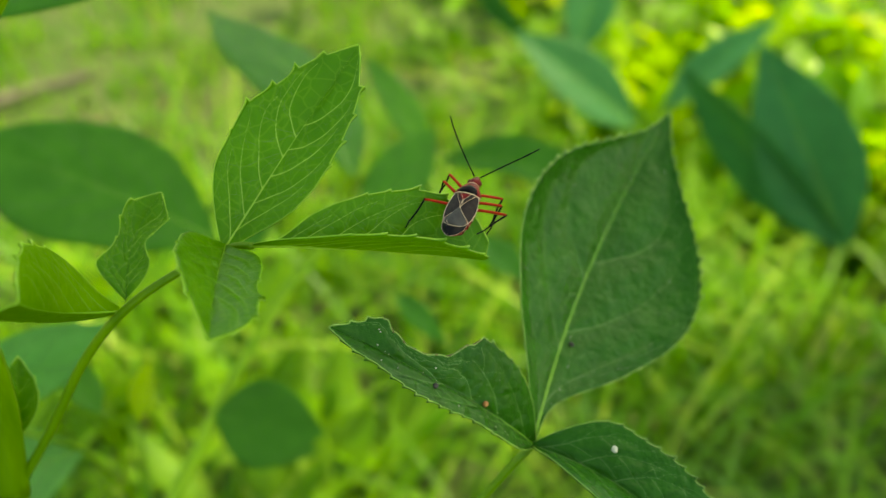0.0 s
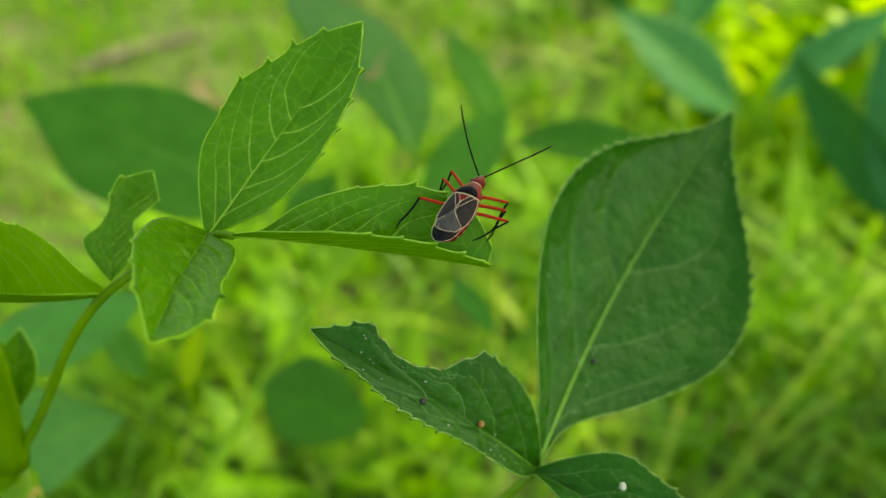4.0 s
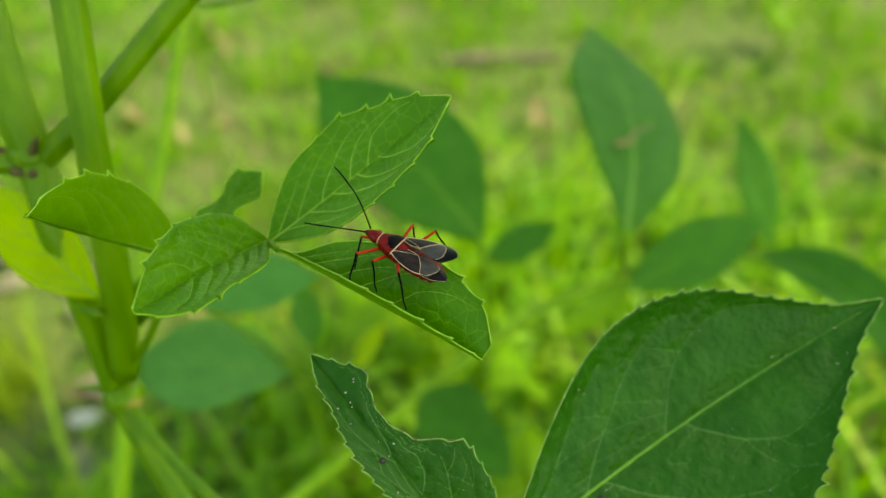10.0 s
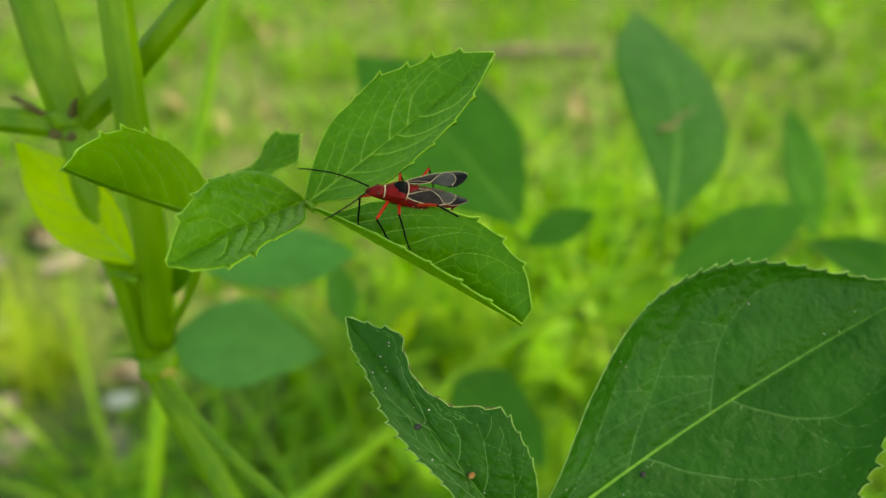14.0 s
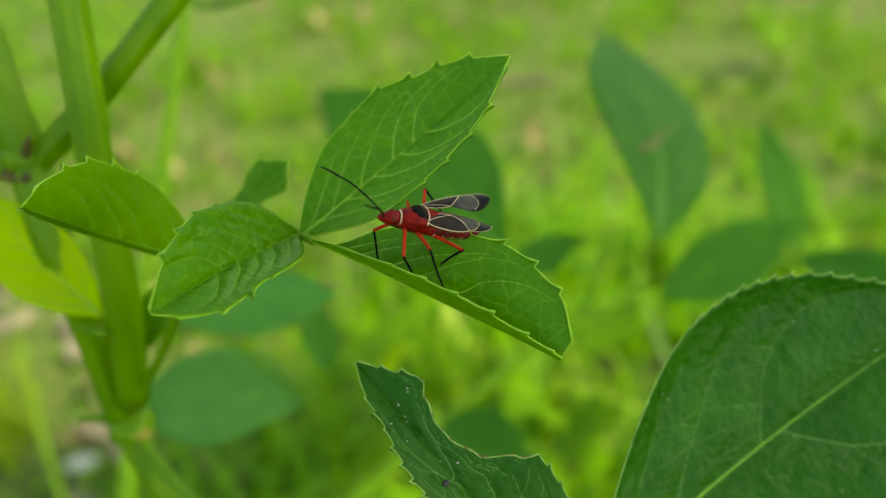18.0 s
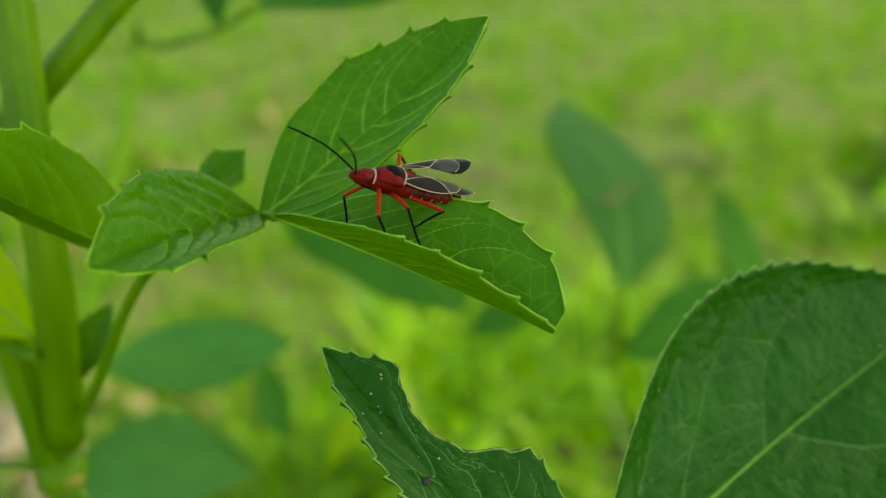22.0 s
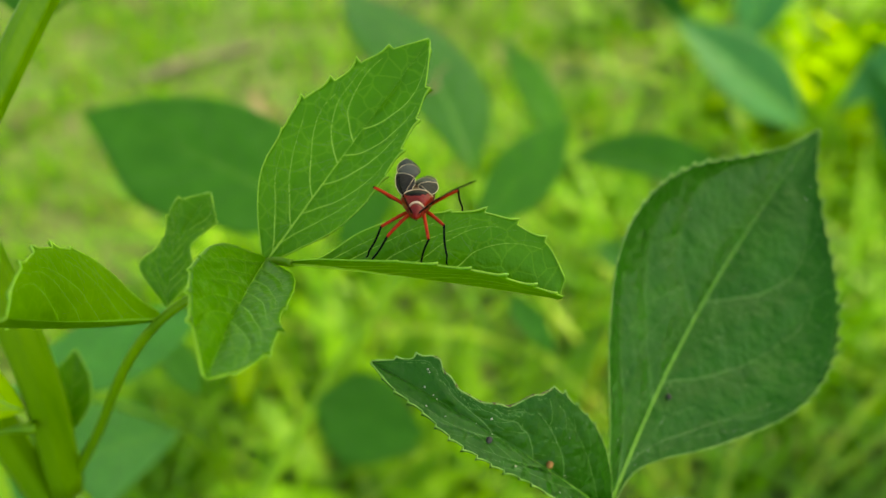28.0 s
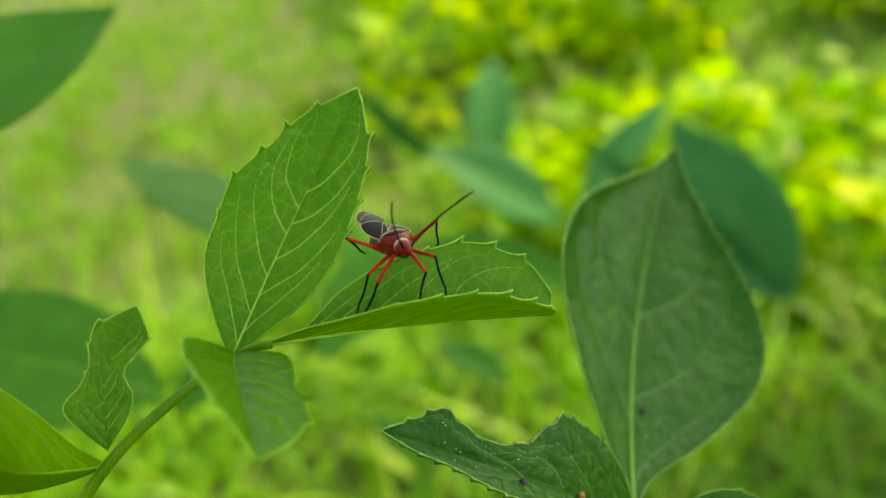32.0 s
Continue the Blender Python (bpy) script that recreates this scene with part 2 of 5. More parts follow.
def hermite(values, s):
    """A smooth value at s through the values at KNOTS."""
    i = 0
    while i < len(KNOTS) - 2 and s >= KNOTS[i + 1]:
        i += 1

    def slope(k):
        if k == 0 or k == len(KNOTS) - 1:
            j = 0 if k == 0 else k - 1
            return (values[j + 1] - values[j]) / (KNOTS[j + 1] - KNOTS[j])
        h0, h1 = KNOTS[k] - KNOTS[k - 1], KNOTS[k + 1] - KNOTS[k]
        return (h0 * (values[k + 1] - values[k]) / h1 + h1 * (values[k] - values[k - 1]) / h0) / (h0 + h1)

    h = KNOTS[i + 1] - KNOTS[i]
    t = (s - KNOTS[i]) / h
    return (2 * t ** 3 - 3 * t * t + 1) * values[i] + (t ** 3 - 2 * t * t + t) * h * slope(i) + (3 * t * t - 2 * t ** 3) * values[i + 1] + (t ** 3 - t * t) * h * slope(i + 1)


OVAL = (0.04, 0.4, 0.8, 1.0, 0.96, 0.78, 0.5, 0.25, 0.02)


class Blade:
    """The surface of a leaf from base to tip: s runs 0 to 1 along it, u from -1 (left margin) to 1 (right). Half widths in millimetres at KNOTS."""

    def __init__(self, base, tip, across, fold=(10, 10), arch=0.0, cup=0.0, side=0.0, twist=0.0, left=None, right=None, wide=0.0, teeth=10, tooth=0.02, cut=None, puff=0.006, wave=0.0, curl=(0, 0)):
        self.base, self.tip, self.across, self.fold = Vector(base), Vector(tip), Vector(across), fold
        self.arch, self.cup, self.side, self.twist = radians(arch), radians(cup), side, twist
        self.left, self.right = left or [k * wide * 500 for k in OVAL], right or [k * wide * 500 for k in OVAL]
        self.teeth, self.tooth, self.cut, self.puff, self.wave, self.curl = teeth, tooth, cut, puff, wave, curl
        chord = (self.tip - self.base).length
        self.length = chord if abs(self.arch) < 1e-3 else chord * (self.arch / 2) / math.sin(self.arch / 2)
        self.width = 0.001 * (max(self.left) + max(self.right))

    def half(self, s, sign):
        w = hermite(self.left if sign < 0 else self.right, s) * 0.001
        if self.cut and sign == self.cut[0]:
            w *= min(1.0, blend(self.cut[1], s))
        return max(0.00008, w)

    def at(self, s, u, lift=0.0):
        sign = -1 if u < 0 else 1
        a, w = abs(u), self.half(s, sign)
        k = sign > 0
        ang = radians(self.fold[k] - self.curl[k] * (1 - a ** 5)) - self.cup * a * 0.5
        x, z = sign * w * a * math.cos(ang), w * a * math.sin(ang)
        z += self.puff * self.length * math.sin(s * 30 - a * 7) * a * (1 - a)
        z += self.wave * self.length * math.sin(s * 13 + sign * 1.3) * a * a
        x, z = x - sign * lift * math.sin(ang), z + lift * math.cos(ang)
        tw = radians(self.twist) * s
        x, z = x * math.cos(tw) - z * math.sin(tw), x * math.sin(tw) + z * math.cos(tw)
        b = self.arch
        if abs(b) > 1e-3:
            r = self.length / b
            y0, z0, d = r * math.sin(b * s), -r * (1 - math.cos(b * s)), b * s
        else:
            y0, z0, d = self.length * s, 0.0, 0.0
        return Vector((x + self.side * self.length * math.sin(math.pi * s), y0 + z * math.sin(d), z0 + z * math.cos(d)))

    def stance(self):
        y = (self.tip - self.base).normalized()
        z = self.across.cross(y).normalized()
        m = Matrix((y.cross(z), y, z)).transposed().to_4x4() @ Matrix.Rotation(self.arch / 2, 4, "X")
        m.translation = self.base
        return m


def vein_ways(blade, veins, rng, cross=4):
    """The side veins and the thin veins between them, as lines of (s, u) on the blade."""
    main, thin = [], []
    for sign in (-1, 1):
        ways = []
        for k in range(veins):
            s1 = 0.03 + 0.66 * (k / veins) + rng.uniform(-0.015, 0.02) + (0.05 if sign > 0 else 0.0)
            if blade.half(min(0.98, s1 + 0.15), sign) < 0.1 * blade.width:
                continue
            reach, sweep = rng.uniform(0.76, 0.86), min(rng.uniform(0.3, 0.37), 0.95 - s1)
            ph, am = rng.uniform(0, 6), rng.uniform(0.004, 0.009)
            way = []
            for q in range(15):
                a = q / 14
                ss = s1 + sweep * (0.5 * a + 0.5 * a * a) + am * (math.sin(a * 8 + ph) + 0.4 * math.sin(a * 19 + 3 * ph)) * min(1, 3 * a)
                way.append((min(0.985, ss), sign * reach * (0.5 * a + 0.5 * math.sin(a * 1.5))))
            ways.append(way)
        main += ways
        for low, high in zip(ways, ways[1:]):
            for c in range(cross):
                q0 = 3 + int(11 * c / cross) + rng.randint(0, 1)
                q1 = max(1, q0 - rng.randint(3, 5))
                (sa, ua), (sb, ub) = low[min(14, q0)], high[min(14, q1)]
                kink, at = rng.uniform(-0.05, 0.05), rng.uniform(0.35, 0.65)
                line = [(min(0.985, sa + (sb - sa) * a + 0.3 * kink * (1 - abs(a - at) * 2)), ua + (ub - ua) * a + kink * max(0, 1 - abs(a - at) * 2.2)) for a in (q / 8 for q in range(9))]
                thin.append(line)
                if c % 2 == 0:
                    # a twig that ends between two cross veins
                    (sm, um), d = line[4], rng.choice((-1, 1))
                    thin.append([(min(0.985, sm + 0.04 * a), um + d * 0.13 * a + 0.02 * math.sin(6 * a)) for a in (0, 0.33, 0.66, 1.0)])
        for way in ways:
            # loops towards the margin
            for q in (5, 8, 11):
                sm, um = way[q]
                if abs(um) < 0.8:
                    thin.append([(min(0.985, sm + 0.07 * a * a + 0.015 * a), um + sign * (0.93 - abs(um)) * a) for a in (0, 0.25, 0.5, 0.75, 1.0)])
    return main, thin


def leaflet(name, blade, parent, mat, veins=6, rng=None, vein_mat=None, fine=1.0, thick=0.00022, label="", rim=0.42, thin=1.0, rib=None, quilt=0.0, cross=0, fine_mat=None, under=None):
    """A leaf blade with its midrib, side veins and rim under a parent; the skin swells by quilt between the veins."""
    rng = rng or random.Random(3)
    n, half = int(max(24, blade.teeth * 7 if blade.tooth else 24) * fine), max(4, int(9 * fine))
    if quilt:
        n, half = max(n, 110), 22
    seed = rng.uniform(0, 50)
    main, small = vein_ways(blade, veins, rng, cross)
    row = 2 * half + 1
    swell = np.zeros((n + 1, row))
    if quilt:
        ss = (0.004 + 0.996 * np.arange(n + 1) / n)[:, None] * np.ones((1, row))
        us = np.ones((n + 1, 1)) * (np.arange(-half, half + 1) / half)[None, :]
        wide = np.array([[blade.half(a, -1), blade.half(a, 1)] for a in ss[:, 0]])
        side = np.where(us < 0, wide[:, :1], wide[:, 1:])
        grid = np.stack([us * side, ss * blade.length], -1).reshape(-1, 2)

        def nearest(ways):
            pts = []
            for way in ways:
                for (a, b), (c, d) in zip(way, way[1:]):
                    for k in range(3):
                        q, u = a + (c - a) * k / 3, b + (d - b) * k / 3
                        pts.append((u * blade.half(q, -1 if u < 0 else 1), q * blade.length))
            pts = np.array(pts)
            best = np.full(len(grid), 1.0)
            for part in np.array_split(pts, max(1, len(pts) // 60)):
                best = np.minimum(best, np.sqrt(((grid[:, None] - part[None]) ** 2).sum(-1)).min(1))
            return best.reshape(n + 1, row)

        rib_gap = np.abs(us * side)
        broad = np.clip(np.minimum(nearest(main), rib_gap) / (0.06 * blade.length), 0, 1)
        swell = quilt * broad * (2 - broad)
        if small:
            close = np.clip(nearest(small) / (0.018 * blade.length), 0, 1)
            swell = swell * (0.62 + 0.38 * close * (2 - close))
        fade = np.clip((1 - np.abs(us)) / 0.45, 0, 1)
        swell *= fade * (2 - fade) * np.clip((1 - ss) / 0.25, 0, 1)

    def rise(q, u):
        # the height of the swollen skin at (q, u)
        i, j = min(n - 1e-6, max(0.0, (q - 0.004) / 0.996 * n)), min(row - 1 - 1e-6, (u + 1) * half)
        a, b = int(i), int(j)
        i, j = i - a, j - b
        return (1 - i) * ((1 - j) * swell[a, b] + j * swell[a, b + 1]) + i * ((1 - j) * swell[a + 1, b] + j * swell[a + 1, b + 1])

    verts, faces = [], []
    grown = {}
    for layer in (0.5, -0.5):
        for i in range(n + 1):
            s = 0.004 + 0.996 * i / n
            for j in range(-half, half + 1):
                u = j / half
                v = blade.at(s, u, layer * thick + swell[i, j + half])
                if abs(j) == half and blade.tooth:
                    k = (s * blade.teeth + (0.3 if j > 0 else 0.0) + 0.25 * noise.noise((s * 5 + seed, j * 0.7, 2))) % 1.0
                    grow = blade.tooth * blade.length * (k ** (6 if blade.teeth < 15 else 4)) * min(1, 8 * (1 - s)) * min(1, 3 * max(0, s - (0.12 if blade.teeth > 15 else 0.3))) * (0.7 + 0.9 * abs(noise.noise((s * 9 + seed, j, 0))))
                    if not (blade.cut and j * blade.cut[0] > 0 and blend(blade.cut[1], s) < 0.97):
                        out = v - blade.at(s, u * 0.9)
                        if out.length > 1e-6:
                            v = v + out.normalized() * grow * 1.2 + Vector((0, grow * 0.8, 0))
                        grown[len(verts)] = k ** 6 * min(1, 4 * max(0, s - (0.12 if blade.teeth > 15 else 0.3)))
                verts.append(v)
    off = (n + 1) * row
    for i in range(n):
        for j in range(row - 1):
            a = i * row + j
            faces.append((a, a + 1, a + row + 1, a + row))
            faces.append((off + a, off + a + row, off + a + row + 1, off + a + 1))
    ring = [i * row for i in range(n + 1)] + [n * row + j for j in range(1, row)] + [i * row + row - 1 for i in range(n - 1, -1, -1)]
    for a, b in zip(ring, ring[1:]):
        faces.append((a, b, off + b, off + a))
    me = mesh_of(name, verts, faces, mat)
    if under:
        me.materials.append(under)
        for k in range(1, 2 * n * (row - 1), 2):
            me.polygons[k].material_index = 1
    ob = piece(name, me, parent, label)
    ob.matrix_basis = blade.stance()
    vein_mat = vein_mat or VEIN
    size = blade.length
    line = [blade.at(0.002 + 0.95 * k / 20, 0, 0.0) for k in range(21)]
    v, f = tube(line, [max(0.00012, size * thin * (0.0098 - 0.0078 * (k / 20) ** 0.8)) for k in range(21)], 8)
    piece("midrib", mesh_of("midrib", v, f, rib or vein_mat), ob)
    for way in main:
        way = [(a + (c - a) * k / 3, b + (d - b) * k / 3) for (a, b), (c, d) in zip(way, way[1:]) for k in range(3 if quilt else 1)] + [way[-1]]
        m = len(way) - 1
        v, f = tube([blade.at(ss, uu, rise(ss, uu)) for ss, uu in way], [thick * 0.5 + size * thin * (0.0013 - 0.001 * q / m) for q in range(m + 1)], 8)
        piece("side_vein", mesh_of("side_vein", v, f, vein_mat), ob)
    for way in small:
        way = [(a + (c - a) * k / 3, b + (d - b) * k / 3) for (a, b), (c, d) in zip(way, way[1:]) for k in range(3)] + [way[-1]]
        v, f = tube([blade.at(ss, uu, rise(ss, uu)) for ss, uu in way], [thick * 0.5 + 0.000009] * len(way), 8)
        piece("cross_vein", mesh_of("cross_vein", v, f, fine_mat or vein_mat), ob)
    if rim:
        loop = [Vector(verts[a]) for a in ring[1:-1]]
        vv, ff = tube(loop, [thick * (rim + 0.5 * grown.get(a, 0.0)) for a in ring[1:-1]], 5)
        piece("rim", mesh_of("rim", vv, ff, OLD_RIM if mat == OLD else RIM), ob)
    return ob


def stalk(name, points, r0, r1, parent, mat=None, sides=10, steps=6, label=""):
    line = smooth_line(points, steps)
    n = len(line)
    ribbed = max(r0, r1) > 0.0015 and mat is None
    v, f = tube(line, [(r0 + (r1 - r0) * i / (n - 1)) * (1 + 0.05 * noise.noise(line[i] * 60)) for i in range(n)], 30 if ribbed else sides, ribs=7 if ribbed else 0)
    return piece(name, mesh_of(name, v, f, mat or STEM), parent, label)


def thing(name, label, category, group="", kind=""):
    return tagged(new(name), label, category, group, kind)


# ---------- ground ----------
def ground_material():
    m, nt, N, K = material("lawn_soil")
    co = N.new("ShaderNodeTexCoord")
    big = put(N, "ShaderNodeTexNoise", Scale=2.2, Detail=6.0, Roughness=0.65)
    fine = put(N, "ShaderNodeTexNoise", Scale=28.0, Detail=6.0, Roughness=0.7)
    K.new(co.outputs["Object"], big.inputs["Vector"])
    K.new(co.outputs["Object"], fine.inputs["Vector"])
    a = ramp(N, [(0.3, (0.05, 0.05, 0.018)), (0.4, (0.04, 0.075, 0.01)), (0.55, (0.035, 0.095, 0.005))])
    b = ramp(N, [(0.36, (0.04, 0.04, 0.02)), (0.62, (0.2, 0.16, 0.09))])
    K.new(big.outputs[0], a.inputs[0])
    K.new(fine.outputs[0], b.inputs[0])
    mx = N.new("ShaderNodeMix")
    mx.data_type = "RGBA"
    mx.inputs["Factor"].default_value = 0.22
    K.new(a.outputs[0], mx.inputs["A"])
    K.new(b.outputs[0], mx.inputs["B"])
    bs = put(N, "ShaderNodeBsdfPrincipled", Roughness=0.95)
    K.new(mx.outputs["Result"], bs.inputs["Base Color"])
    bp = put(N, "ShaderNodeBump", Strength=0.7, Distance=0.01)
    K.new(fine.outputs[0], bp.inputs["Height"])
    K.new(bp.outputs[0], bs.inputs["Normal"])
    out = N.new("ShaderNodeOutputMaterial")
    K.new(bs.outputs[0], out.inputs["Surface"])
    return m


def grass_material(name, stops, trans=0.4, rough=0.45):
    m, nt, N, K = material(name)
    geo = N.new("ShaderNodeNewGeometry")
    r = ramp(N, stops)
    K.new(geo.outputs["Random Per Island"], r.inputs[0])
    bs = put(N, "ShaderNodeBsdfPrincipled", Roughness=rough)
    bs.inputs["Specular IOR Level"].default_value = 0.22
    K.new(r.outputs[0], bs.inputs["Base Color"])
    tr = N.new("ShaderNodeBsdfTranslucent")
    tint = N.new("ShaderNodeMix")
    tint.data_type, tint.blend_type = "RGBA", "MULTIPLY"
    tint.inputs["Factor"].default_value = 1.0
    tint.inputs["B"].default_value = (2.0, 1.9, 0.5, 1)
    K.new(r.outputs[0], tint.inputs["A"])
    K.new(tint.outputs["Result"], tr.inputs["Color"])
    mix = put(N, "ShaderNodeMixShader", Fac=trans)
    K.new(bs.outputs[0], mix.inputs[1])
    K.new(tr.outputs[0], mix.inputs[2])
    out = N.new("ShaderNodeOutputMaterial")
    K.new(mix.outputs[0], out.inputs["Surface"])
    return m


GRASS = grass_material("lawn_grass", [(0.0, (0.045, 0.18, 0.004)), (0.5, (0.082, 0.255, 0.005)), (0.94, (0.16, 0.36, 0.008)), (0.985, (0.25, 0.32, 0.04)), (1.0, (0.34, 0.32, 0.1))])
LUSH = grass_material("long_grass", [(0.0, (0.035, 0.15, 0.005)), (0.5, (0.085, 0.25, 0.009)), (0.85, (0.17, 0.37, 0.02)), (1.0, (0.28, 0.42, 0.05))], 0.3)
THATCH = grass_material("dry_straw", [(0.0, (0.16, 0.13, 0.06)), (0.5, (0.3, 0.25, 0.12)), (1.0, (0.46, 0.4, 0.22))], 0.15, 0.7)


def relief(x, y):
    return 0.02 * noise.noise((x * 1.7, y * 1.7, 3.0)) + 0.006 * noise.noise((x * 7, y * 7, 9.0))


def ground():
    verts, faces = [], []
    ticks = [-60, -25, -12, -7, -5] + [-4 + 0.1 * k for k in range(81)] + [5, 7, 12, 25, 60]
    n = len(ticks)
    for y in ticks:
        for x in ticks:
            verts.append((x, y + 1.0, relief(x, y + 1.0)))
    for j in range(n - 1):
        for i in range(n - 1):
            a = j * n + i
            faces.append((a, a + 1, a + n + 1, a + n))
    return tagged(piece("ground", mesh_of("ground", verts, faces, ground_material())), "bare brown soil with dry thatch under the lawn", "ground", kind="structure")


def blades(name, count, place, tall, wide, mat, seed, lean=0.7, knots=4):
    """Many grass blades in one mesh; place(rng) gives x, y or None."""
    rng = random.Random(seed)
    verts, faces = [], []
    for _ in range(count):
        p = place(rng)
        if p is None:
            continue
        x, y = p
        h = rng.uniform(*tall)
        w = rng.uniform(*wide)
        a = rng.uniform(0, 2 * math.pi)
        b = a + rng.uniform(1.0, 2.1)
        bend = rng.uniform(0.1, lean) * h
        dx, dy = math.cos(a), math.sin(a)
        sx, sy = math.cos(b) * w / 2, math.sin(b) * w / 2
        z0 = relief(x, y) - 0.003
        first = len(verts)
        for k in range(knots):
            s = k / (knots - 1)
            t = 1 - 0.9 * s ** 1.6
            cx, cy = x + dx * bend * s * s, y + dy * bend * s * s
            z = z0 + h * (s - 0.32 * (bend / h) * s * s)
            verts.append((cx - sx * t, cy - sy * t, z))
            verts.append((cx + sx * t, cy + sy * t, z))
        for k in range(knots - 1):
            c = first + 2 * k
            faces.append((c, c + 1, c + 3, c + 2))
    return piece(name, mesh_of(name, verts, faces, mat))


ground()


# worn spots of the lawn: place and radius
BARE = [(-0.68, 0.6, 0.06), (-0.76, 0.62, 0.05), (-0.33, 0.75, 0.06), (-0.29, 1.16, 0.09), (-0.46, 0.94, 0.08), (-0.55, 0.2, 0.1), (-0.48, 0.25, 0.09), (-0.62, 0.28, 0.07), (0.1, 0.5, 0.2), (0.35, 0.55, 0.25), (-0.1, 0.45, 0.18), (-0.95, 0.85, 0.1), (-0.2, 1.45, 0.1)]


# thin, short lawn with bare patches
def lawn_place(rng):
    r = 0.2 + 3.6 * rng.random() ** 0.85
    a = radians(rng.uniform(-42, 88))
    x, y = -math.sin(a) * r, math.cos(a) * r
    if any(math.hypot(x - p, y - q) < w * rng.uniform(0.6, 1.2) for p, q, w in BARE) and rng.random() < 0.9:
        return None
    if noise.noise((x * 2.3, y * 2.3, 1.0)) < -0.25 and rng.random() < 0.5:
        return None
    if noise.noise((x * 11, y * 11, 6.0)) < -0.05 and rng.random() < 0.75:
        return None
    return x, y


tagged(blades("lawn", 120000, lawn_place, (0.015, 0.05), (0.002, 0.0042), GRASS, 5, 0.9), "short thin yellow-green lawn with dry blades", "grass", kind="stuff")
tagged(blades("thatch", 6000, lawn_place, (0.004, 0.012), (0.0015, 0.003), THATCH, 6, 4.0), "dry straw lying between the grass blades", "grass", kind="stuff")


def tall_place(rng):
    x, y = rng.uniform(-0.42, 0.75), rng.uniform(0.12, 1.05)
    if x < -0.36 + 0.12 * noise.noise((x * 6, y * 6, 4.0)) + max(0, y - 0.5) * 0.35 or y > 0.72 + 0.5 * max(0, x + 0.2) + 0.1 * noise.noise((x * 5, y * 5, 2.0)):
        return None
    if noise.noise((x * 7, y * 7, 8.0)) < -0.1 and rng.random() < 0.7:
        return None
    return x, y


tagged(blades("long_grass", 6000, tall_place, (0.06, 0.18), (0.003, 0.008), LUSH, 8, 1.7, 6), "long arching green grass blades around the shrub", "grass", kind="stuff")
tagged(blades("dry_grass", 700, tall_place, (0.01, 0.04), (0.0015, 0.0035), THATCH, 9, 4.0, 5), "pale dry grass lying under the long blades", "grass", kind="stuff")

# ---------- a tree overhead, out of view, added to cast shade on the shrub ---
BARK = plain_material("tree_bark", (0.05, 0.04, 0.03), (0.14, 0.11, 0.08), 30.0, 0.9, 0.8, distance=0.01, stretch=(1, 1, 0.2))
CANOPY = leaf_material("canopy_leaf", (0.04, 0.12, 0.015), (0.07, 0.17, 0.025), (0.1, 0.2, 0.05), 0.3)


# holes left in the added crown: a spot below that the sun reaches, and its radius
GAPS = [(-0.12, 0.32, 0.1, 0.1), (-0.56, 0.25, 0.02, 0.2)]


def shade_tree(shade, high):
    ob = thing("tree", "broad leafy tree out of view, added to shade the shrub", "tree")
    mid = Vector(shade) + sun_to * (high / sun_to.z)
    foot = mid + Vector((1.2, 0.6, 0))
    stalk("trunk", [(foot.x, foot.y, -0.1), (foot.x - 0.1, foot.y, 1.5), (foot.x - 0.4, foot.y - 0.3, 2.8), tuple(mid)], 0.2, 0.06, ob, BARK)
    for dx, dy, dz in ((-0.6, 0.35, 0.1), (-0.5, -0.45, 0.05), (0.3, 0.5, 0.2), (0.35, -0.4, 0.15), (-0.15, 0.05, 0.3)):
        stalk("limb", [tuple(mid + Vector((0.15, 0.1, -0.05))), tuple(mid + Vector((dx * 0.5, dy * 0.5, dz * 0.3 - 0.05))), tuple(mid + Vector((dx, dy, dz)))], 0.035, 0.008, ob, BARK, 7, 4)
    rng = random.Random(21)
    verts, faces = [], []
    # clumps placed by where their shadows should fall: shrub first, then ground to the right
    clumps = ((0.0, 0.0, 0.0, 0.36, 0.36, 850), (0.52, 0.1, 0.12, 0.32, 0.26, 420), (1.4, 0.1, 0.35, 0.5, 0.4, 600))
    for cx, cy, cz, wx, wy, count in clumps:
        for k in range(count):
            # denser in the middle of each clump
            a, r = rng.uniform(0, 6.283), rng.random() ** 0.5 if k % 3 else 0.5 * rng.random() ** 0.6
            p = mid + Vector((cx + math.cos(a) * r * wx, cy + math.sin(a) * r * wy, cz + rng.uniform(-0.25, 0.25)))
            if any((p - sun_to * ((p.z - z) / sun_to.z) - Vector((x, y, z))).length < w for x, y, z, w in GAPS):
                continue
            if r > 0.75 and noise.noise(Vector((p.x * 5, p.y * 5, 4))) < 0.0:
                continue
            q = Euler((rng.uniform(-0.7, 0.7), rng.uniform(-0.7, 0.7), rng.uniform(0, 6.28))).to_matrix()
            n = len(verts)
            for x, y in ((0, -0.09), (0.035, -0.02), (0.03, 0.05), (0, 0.1), (-0.03, 0.05), (-0.035, -0.02)):
                verts.append(p + q @ Vector((x, y, 0)))
            faces.append(tuple(range(n, n + 6)))
    piece("crown", mesh_of("crown", verts, faces, CANOPY), ob)


shade_tree((-0.05, 0.2, 0.4), 3.2)

